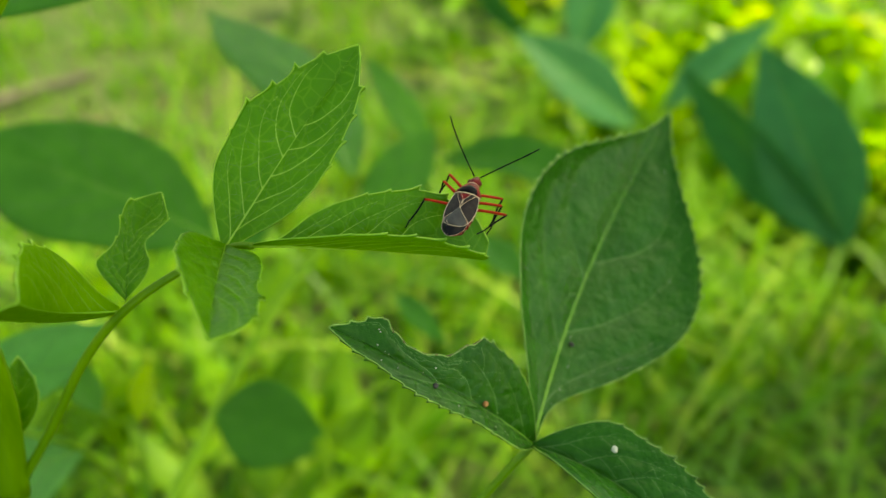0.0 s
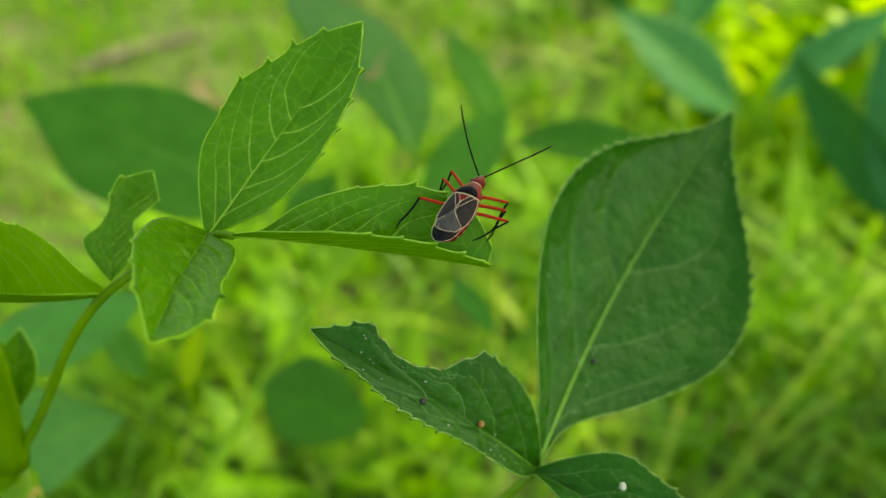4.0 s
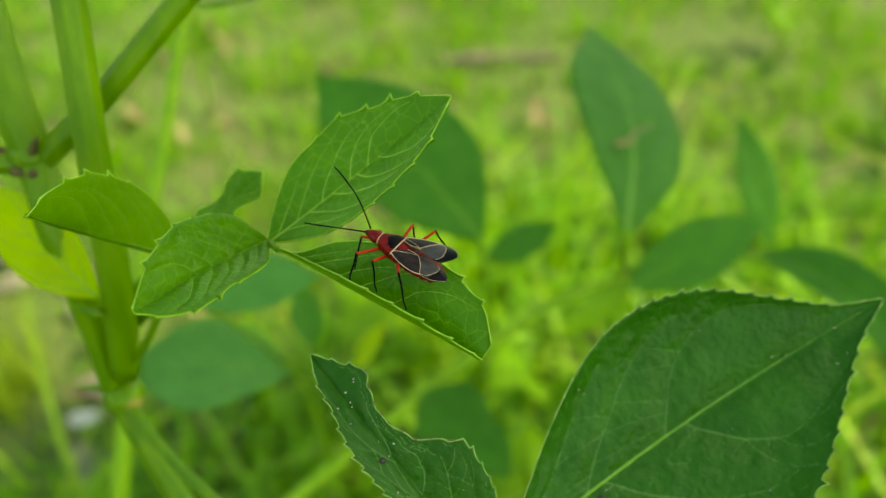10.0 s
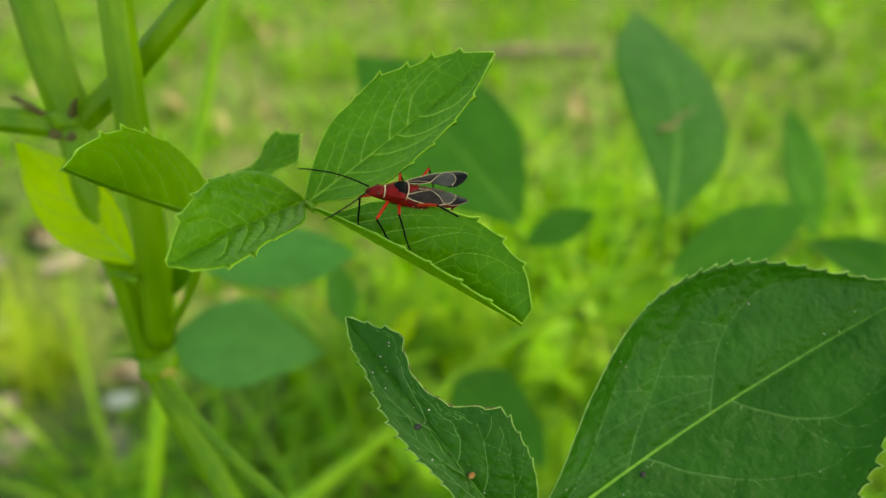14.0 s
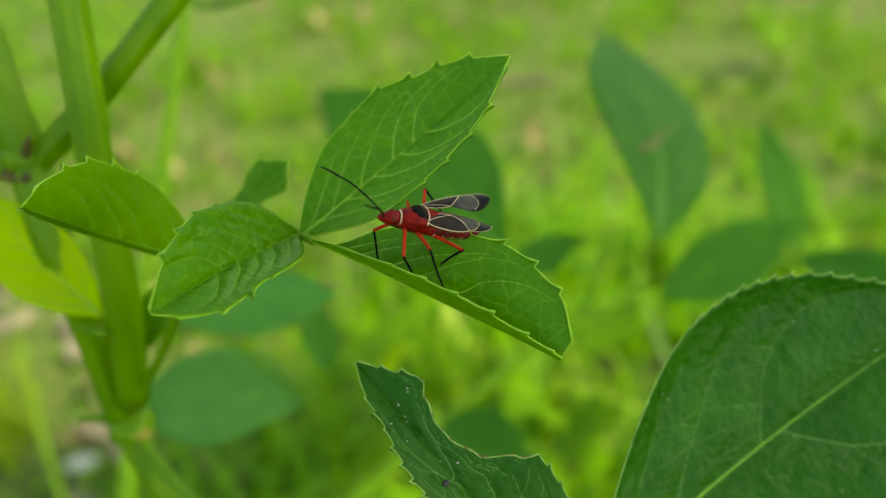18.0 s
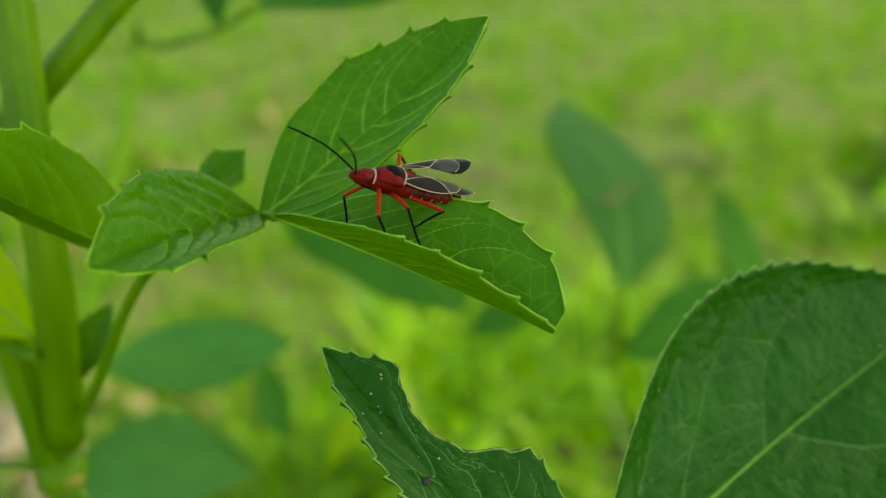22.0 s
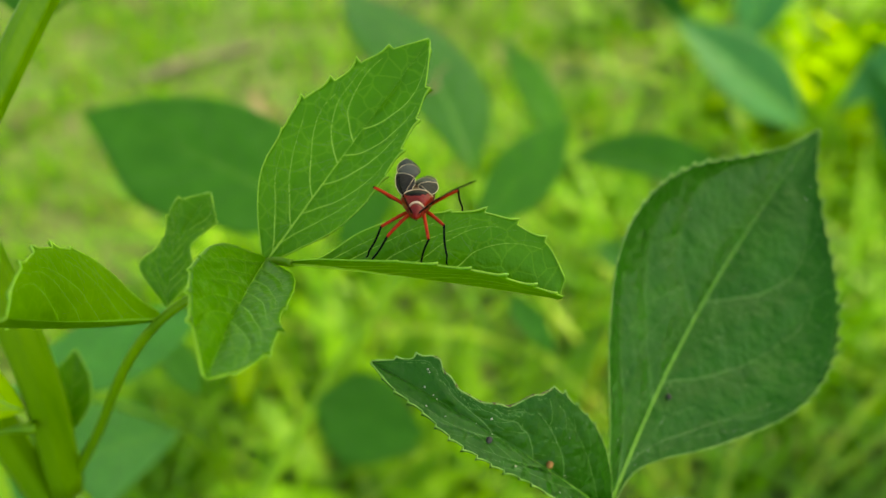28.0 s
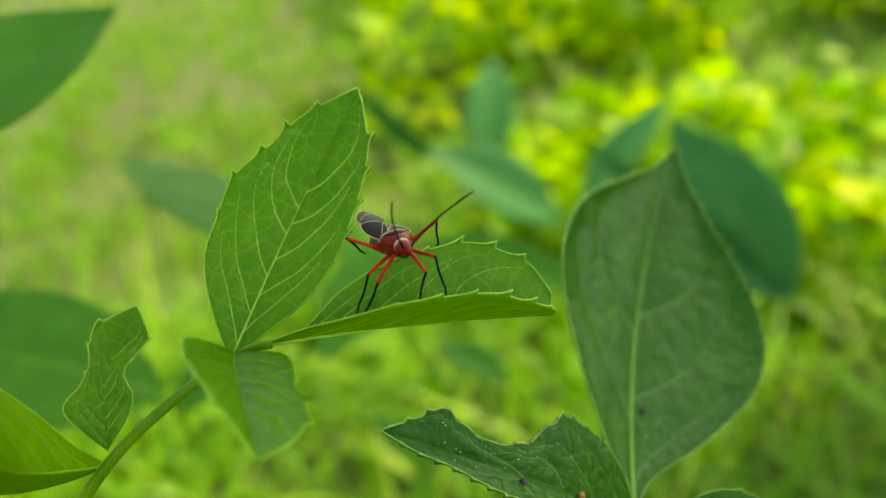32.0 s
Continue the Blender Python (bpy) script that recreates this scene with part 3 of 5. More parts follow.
# ---------- the sprig with the bug ----------
rng = random.Random(11)
sprig = thing("leaf_sprig", "light green young compound leaf with toothed leaflets", "leaf", "compound leaves")
NODE, PAIR = Vector((-0.0313, 0.103, 0.4652)), Vector((-0.0474, 0.0995, 0.4556))
leaflet("leaflet", Blade((-0.0313, 0.103, 0.4652), (-0.0117, 0.123, 0.4883), (0.839, -0.398, -0.37), fold=(16, 25), arch=-21, cup=4, side=-0.019, twist=1, left=(0.6, 4.1, 7.6, 8.4, 8.7, 6.5, 4.9, 2.8, 0.2), right=(0.4, 2.8, 6.3, 7.8, 7.7, 6.8, 5.3, 3.0, 0.2), teeth=9, tooth=0.024, puff=0.003, curl=(3, 3)), sprig, YOUNG, 5, rng, label="upright leaflet with pale veins", thin=0.8, quilt=0.0003, cross=4, fine_mat=FINE_VEIN, under=PALE_UNDER)
leaflet("leaflet", Blade((-0.0262, 0.1001, 0.4684), (0.0075, 0.1038, 0.463), (0.038, -0.999, 0.0), fold=(52, 63), arch=18, cup=4, side=0.028, twist=-6, left=(0.3, 0.9, 4.8, 7.3, 8.7, 9.2, 7.9, 6.4, 2.6), right=(0.5, 2.3, 4.0, 6.2, 7.3, 7.3, 5.1, 3.5, 1.6), teeth=9, tooth=0.024, puff=0.003, curl=(3, 3)), sprig, YOUNG, 5, rng, label="leaflet folded lengthwise like a trough", thin=0.8, quilt=0.0003, cross=3, fine_mat=FINE_VEIN, under=PALE_UNDER)
leaflet("leaflet", Blade((-0.0309, 0.1023, 0.4663), (-0.0265, 0.0759, 0.4743), (0.906, 0.161, -0.391), fold=(-21, -31), arch=-2, cup=8, side=-0.015, twist=19, left=(0.9, 4.6, 6.7, 7.2, 7.4, 6.2, 4.7, 2.8, 0.5), right=(0.3, 2.4, 5.4, 6.0, 5.5, 5.8, 5.2, 3.6, 0.2), teeth=7, tooth=0.025, puff=0.004), sprig, PALE_UNDER, 5, rng, label="rounded leaflet with a bent tip", vein_mat=FAINT_VEIN, rib=VEIN, thin=0.8, quilt=-0.0004, cross=3, fine_mat=FINE_VEIN, under=YOUNG)
leaflet("leaflet", Blade((-0.0483, 0.1028, 0.4544), (-0.0429, 0.1139, 0.4674), (0.875, -0.451, 0.175), fold=(31, -22), arch=18, cup=6, side=-0.103, twist=-9, left=(0.1, 2.3, 4.6, 3.3, 2.5, 2.9, 3.2, 2.0, 0.3), right=(0.1, 1.4, 2.7, 3.3, 2.0, 2.6, 2.9, 1.7, 0.2), teeth=6, tooth=0.024, wave=0.02), sprig, YOUNG, 5, rng, label="small crumpled leaflet", thin=0.6, quilt=0.0003, cross=2, fine_mat=FINE_VEIN, under=PALE_UNDER)
leaflet("leaflet", Blade((-0.0493, 0.1017, 0.4532), (-0.048, 0.0769, 0.4791), (0.022, 0.715, 0.699), fold=(-63, -15), arch=-31, cup=14, side=-0.018, twist=8, left=(0.5, 3.1, 4.6, 4.7, 5.0, 4.9, 3.7, 2.0, 0.1), right=(1.0, 2.8, 6.7, 8.9, 9.1, 8.3, 6.1, 3.8, 0.1), teeth=8, tooth=0.025), sprig, PALE_UNDER, 5, rng, label="flat leaflet with one half folded under", vein_mat=FAINT_VEIN, thin=0.7, quilt=0.0003, cross=3, fine_mat=FINE_VEIN, under=YOUNG)
stalk("petiole", [(-0.0772, 0.0975, 0.41), (-0.0668, 0.099, 0.4262), (-0.0565, 0.0995, 0.444), PAIR, (-0.039, 0.1015, 0.4615), NODE], 0.0009, 0.0006, sprig)
stalk("petiolule", [NODE, (-0.0285, 0.1012, 0.4675), (-0.0262, 0.1001, 0.4684)], 0.0006, 0.0005, sprig, steps=3)

# ---------- the mature sprig with the chewed leaflet ----------
mature = thing("leaf_sprig", "dark green mature compound leaf with a chewed leaflet", "leaf", "compound leaves")
FG = Vector((0.0165, 0.0942, 0.4304))
BROAD = Blade((0.0165, 0.0944, 0.4306), (0.0482, 0.1606, 0.4541), (0.839, -0.226, -0.495), fold=(25, 9), arch=-28, cup=-7, side=-0.015, twist=4, left=(0.7, 4.9, 13.7, 20.0, 21.1, 16.9, 9.2, 3.5, 0.3), right=(0.3, 1.7, 12.2, 20.1, 21.5, 16.3, 9.2, 3.9, 0.3), teeth=30, tooth=0.012, puff=0.006, curl=(8, 8))
leaflet("leaflet", BROAD, mature, OLD, 3, rng, label="broad dark green leaflet with a fine toothed edge", vein_mat=DULL_VEIN, thin=0.55, rib=FAINT_VEIN, quilt=0.0008, cross=5)
BITTEN = Blade((0.0168, 0.0944, 0.4301), (-0.0154, 0.0941, 0.458), (0.16, 0.967, 0.197), fold=(16, 28), arch=38, cup=4, side=-0.023, twist=-1, left=(0.5, 2.9, 3.6, 3.6, 4.4, 4.2, 2.8, 2.1, 0.2), right=(0.6, 4.3, 8.1, 9.4, 9.4, 8.2, 5.4, 2.5, 0.2), teeth=20, tooth=0.016, puff=0.008, cut=(1, [(0, 1), (0.47, 1), (0.5, 0.8), (0.58, 0.42), (0.66, 0.3), (0.72, 0.32), (0.79, 0.55), (0.83, 0.9), (0.85, 1), (1, 1)]))
bitten = leaflet("leaflet", BITTEN, mature, OLD, 4, rng, label="leaflet with a large bite out of its edge", vein_mat=DULL_VEIN, thin=0.55, rib=FAINT_VEIN, quilt=0.0004, cross=3)
leaflet("leaflet", Blade((0.0162, 0.0928, 0.432), (0.0465, 0.0747, 0.419), (-0.422, -0.874, 0.239), fold=(45, 21), arch=56, cup=2, side=0.006, twist=-2, left=(0.6, 4.1, 8.3, 8.4, 8.3, 7.2, 5.1, 2.7, 0.2), right=(0.4, 2.8, 7.2, 10.4, 10.6, 8.7, 5.5, 2.8, 0.2), teeth=20, tooth=0.016), mature, OLD, 4, rng, label="dark glossy lower leaflet", vein_mat=DULL_VEIN, thin=0.8, quilt=0.0005, cross=3)
stalk("petiole", [(-0.078, 0.0957, 0.4027), (-0.0585, 0.0915, 0.4015), (-0.0349, 0.0888, 0.4033), (-0.0178, 0.089, 0.4013), (0.0016, 0.0905, 0.41), FG], 0.0013, 0.0007, mature)

gnawed = [BITTEN.at(0.47 + 0.385 * k / 24, 1.0) for k in range(25)]
v, f = tube(gnawed, [0.00016 + 0.00006 * math.sin(k * 2.3) for k in range(25)], 6)
piece("bite_edge", mesh_of("bite_edge", v, f, SCAR), bitten, "dry brown edge of the bite")

# ---------- shrub stems ----------
shrub = thing("shrub", "upright ribbed light green shrub stems meeting at nodes", "shrub")
stalk("stem", [(-0.0775, 0.0975, 0.4103), (-0.0727, 0.099, 0.4393), (-0.0755, 0.1035, 0.4645), (-0.0819, 0.111, 0.4909), (-0.09, 0.12, 0.525)], 0.003, 0.0027, shrub)
stalk("stem", [(-0.02, 0.085, -0.01), (-0.005, 0.083, 0.15), (-0.012, 0.085, 0.28), (-0.05, 0.091, 0.366), (-0.0675, 0.093, 0.3895), (-0.0805, 0.0952, 0.4043)], 0.003, 0.0024, shrub)
stalk("stem", [(-0.0805, 0.0952, 0.4043), (-0.083, 0.0968, 0.4262), (-0.0858, 0.0973, 0.4443), (-0.0914, 0.1007, 0.4559), (-0.0964, 0.1025, 0.4673), (-0.107, 0.1081, 0.4846), (-0.12, 0.115, 0.51)], 0.0026, 0.0043, shrub)
stalk("branch", [(-0.15, 0.045, 0.467), (-0.1186, 0.072, 0.4625), (-0.1015, 0.0895, 0.4601), (-0.0939, 0.0993, 0.4566)], 0.002, 0.0024, shrub)
stalk("branch", [(-0.0916, 0.1009, 0.4563), (-0.0823, 0.1104, 0.4679), (-0.071, 0.1297, 0.488), (-0.06, 0.148, 0.505)], 0.0024, 0.0021, shrub)
stalk("branch", [(-0.1202, 0.0823, 0.2607), (-0.1287, 0.1129, 0.3233), (-0.1459, 0.1424, 0.3614), (-0.1584, 0.1726, 0.3965), (-0.1727, 0.2047, 0.4346)], 0.003, 0.002, shrub, LIGHT_STEM)

yellow = thing("leaf", "yellowing smooth leaf on the shrub stem", "leaf")
leaflet("blade", Blade((-0.0755, 0.0962, 0.434), (-0.1005, 0.0928, 0.4535), (0.27, 0.79, 0.54), (12, 18), 14, wide=0.014, teeth=5, tooth=0.0), yellow, YELLOW, 4, rng, rim=0)

# ---------- leaves behind ----------
def far_leaf(base, tip, across, width, mat=BLUISH, fold=(12, 12), arch=14, label="blue-green shrub leaf with a pale midrib", teeth=0):
    ob = thing("leaf", label, "leaf", "leaves behind the sprig")
    leaflet("blade", Blade(base, tip, across, fold, arch, wide=width, teeth=teeth or 6, tooth=0.01 if teeth else 0.0), ob, mat, 4, rng, fine=1.0, rim=0, thick=0.0003, thin=0.6, vein_mat=DULL_VEIN, rib=FAINT_VEIN)
    return ob


def fitted_leaf(mat, label, *args, **more):
    ob = thing("leaf", label, "leaf", "leaves behind the sprig")
    leaflet("blade", Blade(*args, teeth=6, tooth=0.0, **more), ob, mat, 5, rng, rim=0, thick=0.0003, thin=0.6, vein_mat=DULL_VEIN, rib=FAINT_VEIN)
    return ob


fitted_leaf(BLUISH, "broad green shrub leaf behind the bug", (-0.0771, 0.2373, 0.3548), (-0.1619, 0.2475, 0.3873), (0.255, 0.887, 0.385), fold=(6, 6), arch=9, cup=6, side=0.026, left=(1.3, 8.3, 17.6, 20.9, 24.4, 21.5, 13.0, 6.6, 0.5), right=(1.3, 10.2, 20.8, 23.7, 22.5, 18.1, 12.5, 6.6, 0.5))
fitted_leaf(BLUISH, "upright green shrub leaf with a brown shred on it", (-0.0291, 0.2474, 0.3742), (-0.0994, 0.3482, 0.3876), (0.637, 0.52, -0.569), fold=(-10, 18), arch=27, cup=6, side=0.044, twist=3, left=(0.9, 6.6, 14.8, 20.8, 22.9, 19.2, 11.7, 5.5, 0.4), right=(1.1, 8.4, 17.2, 20.6, 20.4, 17.6, 11.3, 5.7, 0.4))
fitted_leaf(TEAL, "drooping green leaf under the sprig", (-0.1097, 0.1708, 0.3244), (-0.1438, 0.1274, 0.3376), (-0.756, 0.638, 0.145), fold=(-5, 36), arch=26, cup=5, side=0.011, left=(0.7, 4.7, 9.6, 13.4, 16.0, 14.4, 9.1, 4.4, 0.3), right=(0.8, 5.7, 12.8, 15.2, 15.3, 12.6, 8.0, 4.1, 0.3))
fitted_leaf(BLUISH, "narrow blue-green shrub leaf", (-0.0034, 0.355, 0.3089), (-0.036, 0.3786, 0.3517), (0.683, 0.72, 0.123), fold=(9, 9), arch=13, cup=6, left=(0.5, 3.3, 7.2, 9.1, 8.6, 7.1, 4.7, 2.5, 0.2), right=(0.5, 3.2, 6.9, 8.9, 9.0, 7.6, 4.9, 2.5, 0.2))
fitted_leaf(BLUISH, "arching pale green shrub leaf", (0.0008, 0.3112, 0.3373), (0.077, 0.2857, 0.3278), (-0.336, -0.895, -0.293), fold=(36, 11), arch=59, cup=4, side=-0.048, left=(0.6, 4.4, 9.5, 11.3, 10.4, 8.2, 5.6, 3.1, 0.2), right=(0.6, 3.9, 7.3, 7.9, 9.1, 9.4, 6.6, 3.3, 0.2))
fitted_leaf(BLUISH, "dark green leaf held above the sprig", (-0.1075, 0.1864, 0.4598), (-0.0591, 0.2288, 0.4751), (0.678, -0.654, -0.336), fold=(12, 5), arch=13, cup=6, side=-0.010, left=(0.7, 4.8, 10.8, 14.2, 14.4, 12.0, 7.7, 3.9, 0.3), right=(0.7, 4.7, 10.4, 14.4, 14.1, 11.6, 7.5, 3.9, 0.3))
fitted_leaf(TEAL, "blue-green shrub leaf below the young sprig", (-0.1269, 0.1386, 0.3777), (-0.084, 0.1635, 0.387), (-0.3, 0.62, 0.72), fold=(10, 6), arch=12, cup=5, left=(0.6, 3.4, 6.8, 8.6, 8.8, 7.6, 5.2, 2.8, 0.2), right=(0.6, 3.6, 7.2, 9.0, 9.0, 7.8, 5.4, 2.8, 0.2))
far_leaf((-0.1195, 0.1863, 0.4532), (-0.1272, 0.1972, 0.4786), (0.01, 0.0, 0.0), 0.012)
far_leaf((-0.0755, 0.2386, 0.3451), (-0.0603, 0.2619, 0.3536), (0.01, -0.01, -0.01), 0.013)
far_leaf((-0.0313, 0.2664, 0.3356), (-0.0011, 0.313, 0.3527), (0.01, -0.008, -0.012), 0.024)
far_leaf((-0.1013, 0.1732, 0.3391), (-0.1145, 0.182, 0.3564), (0.01, 0.0, -0.01), 0.011)
far_leaf((-0.079, 0.2027, 0.3021), (-0.0394, 0.198, 0.2986), (0.0, -0.02, -0.02), 0.032)
far_leaf((-0.0152, 0.2377, 0.3292), (0.0035, 0.2118, 0.3298), (-0.01, -0.01, -0.004), 0.009)
far_leaf((0.0154, 0.2821, 0.3199), (0.0346, 0.2553, 0.3194), (-0.01, -0.01, 0.0), 0.016)
far_leaf((-0.0797, 0.2302, 0.2582), (-0.0492, 0.2243, 0.2515), (0.0, -0.02, -0.01), 0.024)
far_leaf((-0.1024, 0.1944, 0.3086), (-0.0987, 0.2077, 0.3242), (0.01, -0.004, 0.0), 0.01, YELLOW, label="small bright yellow-green leaf")
far_leaf((0.2808, 0.4627, 0.164), (0.2061, 0.5181, 0.2902), (0.05, 0.0, 0.02), 0.068, DEEP, label="large dark blue-green leaf")
far_leaf((0.2808, 0.4627, 0.164), (0.1608, 0.5278, 0.2703), (0.02, -0.03, 0.04), 0.055, DEEP, label="large dark blue-green leaf")
# the darker shrub further off
for base, tip, across, w in (
    ((0.155, 0.59, 0.18), (0.055, 0.61, 0.25), (0.0, 0.02, 0.02), 0.05),
    ((0.2, 0.68, 0.14), (0.29, 0.7, 0.22), (0.02, -0.03, 0.01), 0.05),
    ((0.1, 0.82, 0.13), (0.02, 0.84, 0.22), (0.0, -0.02, 0.03), 0.05),
    ((0.13, 0.76, 0.15), (0.16, 0.84, 0.23), (0.03, 0.0, 0.0), 0.05),
):
    far_leaf(base, tip, across, w, DEEP, label="dark green leaf of a shrub further off")

back_stem = thing("shrub_branch", "slender light green branch behind the sprig", "stem")
stalk("branch", [(-0.1187, 0.1282, 0.2533), (-0.1046, 0.1508, 0.2695), (-0.0649, 0.2318, 0.3162), (-0.0359, 0.272, 0.3363)], 0.0028, 0.0021, back_stem, LIGHT_STEM)
stalk("twig", [(-0.0649, 0.2318, 0.3162), (-0.0716, 0.2346, 0.3357), (-0.0766, 0.2367, 0.3519)], 0.0009, 0.0007, back_stem)
stalk("twig", [(-0.0359, 0.272, 0.3363), (-0.0415, 0.2799, 0.3472)], 0.0009, 0.0007, back_stem)
stalk("twig", [(-0.0585, 0.2414, 0.3178), (-0.0307, 0.2456, 0.323), (-0.0152, 0.2377, 0.3292)], 0.0009, 0.0006, back_stem)
stalk("twig", [(-0.0359, 0.272, 0.3363), (-0.02, 0.29, 0.34), (0.0008, 0.3112, 0.3373)], 0.0012, 0.0008, back_stem)
stalk("branch", [(-0.1187, 0.1282, 0.2533), (-0.14, 0.1, 0.16), (-0.15, 0.09, -0.01)], 0.0025, 0.004, back_stem)

stalk("twig", [(-0.0950, 0.17, 0.2805), (-0.104, 0.172, 0.305), (-0.1097, 0.1708, 0.3244)], 0.0009, 0.0006, back_stem)
stalk("twig", [(-0.1097, 0.1708, 0.3244), (-0.122, 0.157, 0.353), (-0.1269, 0.1386, 0.3777)], 0.0008, 0.0006, back_stem)
stalk("twig", [(-0.1, 0.1705, 0.3), (-0.1, 0.173, 0.325), (-0.1013, 0.1732, 0.3391)], 0.0007, 0.0005, back_stem)
stalk("twig", [(-0.0359, 0.272, 0.3363), (-0.016, 0.318, 0.318), (-0.0034, 0.355, 0.3089)], 0.0009, 0.0006, back_stem)
stalk("twig", [(-0.0359, 0.272, 0.3363), (-0.032, 0.258, 0.355), (-0.0291, 0.2474, 0.3742)], 0.0008, 0.0006, back_stem)
stalk("twig", [(-0.0740, 0.2130, 0.3050), (-0.079, 0.2027, 0.3021)], 0.0007, 0.0005, back_stem, steps=3)
stalk("twig", [(-0.0700, 0.222, 0.311), (-0.076, 0.229, 0.28), (-0.0797, 0.2302, 0.2582)], 0.0007, 0.0005, back_stem)
stalk("twig", [(-0.0950, 0.17, 0.2805), (-0.1, 0.185, 0.295), (-0.1024, 0.1944, 0.3086)], 0.0007, 0.0005, back_stem)
stalk("twig", [(-0.0152, 0.2377, 0.3292), (0.003, 0.262, 0.322), (0.0154, 0.2821, 0.3199)], 0.0006, 0.0005, back_stem)
stalk("twig", [(-0.1727, 0.2047, 0.4346), (-0.1542, 0.1911, 0.4482), (-0.1415, 0.1833, 0.4455), (-0.1216, 0.1845, 0.452), (-0.1075, 0.1864, 0.4598)], 0.0011, 0.0007, back_stem)

# stems of the darker shrub
dark_shrub = thing("shrub", "slender dark stems of a shrub further off", "shrub")
for way in (
    [(0.16, 0.62, -0.01), (0.155, 0.6, 0.1), (0.155, 0.59, 0.18)],
    [(0.3, 0.5, -0.01), (0.29, 0.47, 0.1), (0.2808, 0.4627, 0.164)],
    [(0.2, 0.7, -0.01), (0.2, 0.68, 0.14)],
    [(0.12, 0.78, -0.01), (0.1, 0.82, 0.13)],
    [(0.12, 0.78, 0.05), (0.13, 0.76, 0.15)],
):
    stalk("stem", way, 0.003, 0.0015, dark_shrub, sides=6, steps=4)

# ---------- nodes and buds on the stems ----------
def knob(name, at, size, mat, parent, squash=(1, 1, 1), seed=0):
    bm = bmesh.new()
    bmesh.ops.create_icosphere(bm, subdivisions=3, radius=size)
    for v in bm.verts:
        v.co *= 1 + 0.25 * noise.noise(v.co * (1.6 / size) + Vector((seed, 0, 0)))
        v.co = Vector((v.co.x * squash[0], v.co.y * squash[1], v.co.z * squash[2])) + Vector(at)
    me = bpy.data.meshes.new(name)
    bm.to_mesh(me)
    bm.free()
    me.materials.append(mat)
    me.polygons.foreach_set("use_smooth", [True] * len(me.polygons))
    return piece(name, me, parent)


knob("node", (-0.0925, 0.1002, 0.4565), 0.0041, SCAR, shrub, (1, 1, 0.45), 1)
knob("node", (-0.0925, 0.1002, 0.459), 0.0038, STEM, shrub, (1, 1, 0.6), 2)
knob("node", (-0.0787, 0.0961, 0.4039), 0.0045, STEM, shrub, (1, 1, 0.7), 3)
knob("scar", (-0.0761, 0.0958, 0.4029), 0.0023, TAN, shrub, (1, 1, 1.2), 4)
for at, to in (((-0.0945, 0.098, 0.458), (-0.099, 0.094, 0.4635)), ((-0.0905, 0.1, 0.459), (-0.086, 0.1, 0.465)), ((-0.0829, 0.0946, 0.4039), (-0.0899, 0.0906, 0.4029)), ((-0.0735, 0.0945, 0.432), (-0.078, 0.091, 0.434)), ((-0.097, 0.0975, 0.4575), (-0.103, 0.0965, 0.461))):
    stalk("bud", [at, (Vector(at) + Vector(to)) / 2 + Vector((0, 0, 0.0006)), to], 0.0011, 0.0002, shrub, STEM if at[2] < 0.44 else SCAR, 6, 4)
small = thing("leaf", "tiny bright green leaf on the stem", "leaf")
leaflet("blade", Blade((-0.0735, 0.1, 0.4235), (-0.0745, 0.1105, 0.433), (0.01, 0.0, -0.002), (15, 15), 10, wide=0.008, teeth=5, tooth=0.03), small, YOUNG, 3, rng)
edge = thing("leaf", "dark green toothed leaf below the stem joint", "leaf")
leaflet("blade", Blade((-0.0486, 0.068, 0.389), (-0.0455, 0.0655, 0.4095), (0.01, 0.008, 0.0), (10, 10), 10, wide=0.018, teeth=9, tooth=0.03), edge, OLD, 4, rng, vein_mat=DULL_VEIN, thin=0.8)

# ---------- specks on the leaves ----------
def dust(blade, count, seed):
    """Fine pale specks scattered over a blade, as one mesh."""
    r = random.Random(seed)
    verts, faces, m = [], [], blade.stance()
    for _ in range(count):
        c = m @ blade.at(r.uniform(0.1, 0.9), r.uniform(-0.9, 0.9), 0.0005)
        k = r.uniform(0.00008, 0.0002)
        n = len(verts)
        verts += [c + Vector(d) * k for d in ((1, 0, 0), (0, 1, 0), (-1, 0, 0), (0, -1, 0), (0, 0, 1), (0, 0, -1))]
        faces += [(n + a, n + b, n + e) for a, b, e in ((0, 1, 4), (1, 2, 4), (2, 3, 4), (3, 0, 4), (1, 0, 5), (2, 1, 5), (3, 2, 5), (0, 3, 5))]
    tagged(piece("dust_specks", mesh_of("dust_specks", verts, faces, PALE)), "fine pale dust specks on the dark leaflets", "dust", kind="stuff")


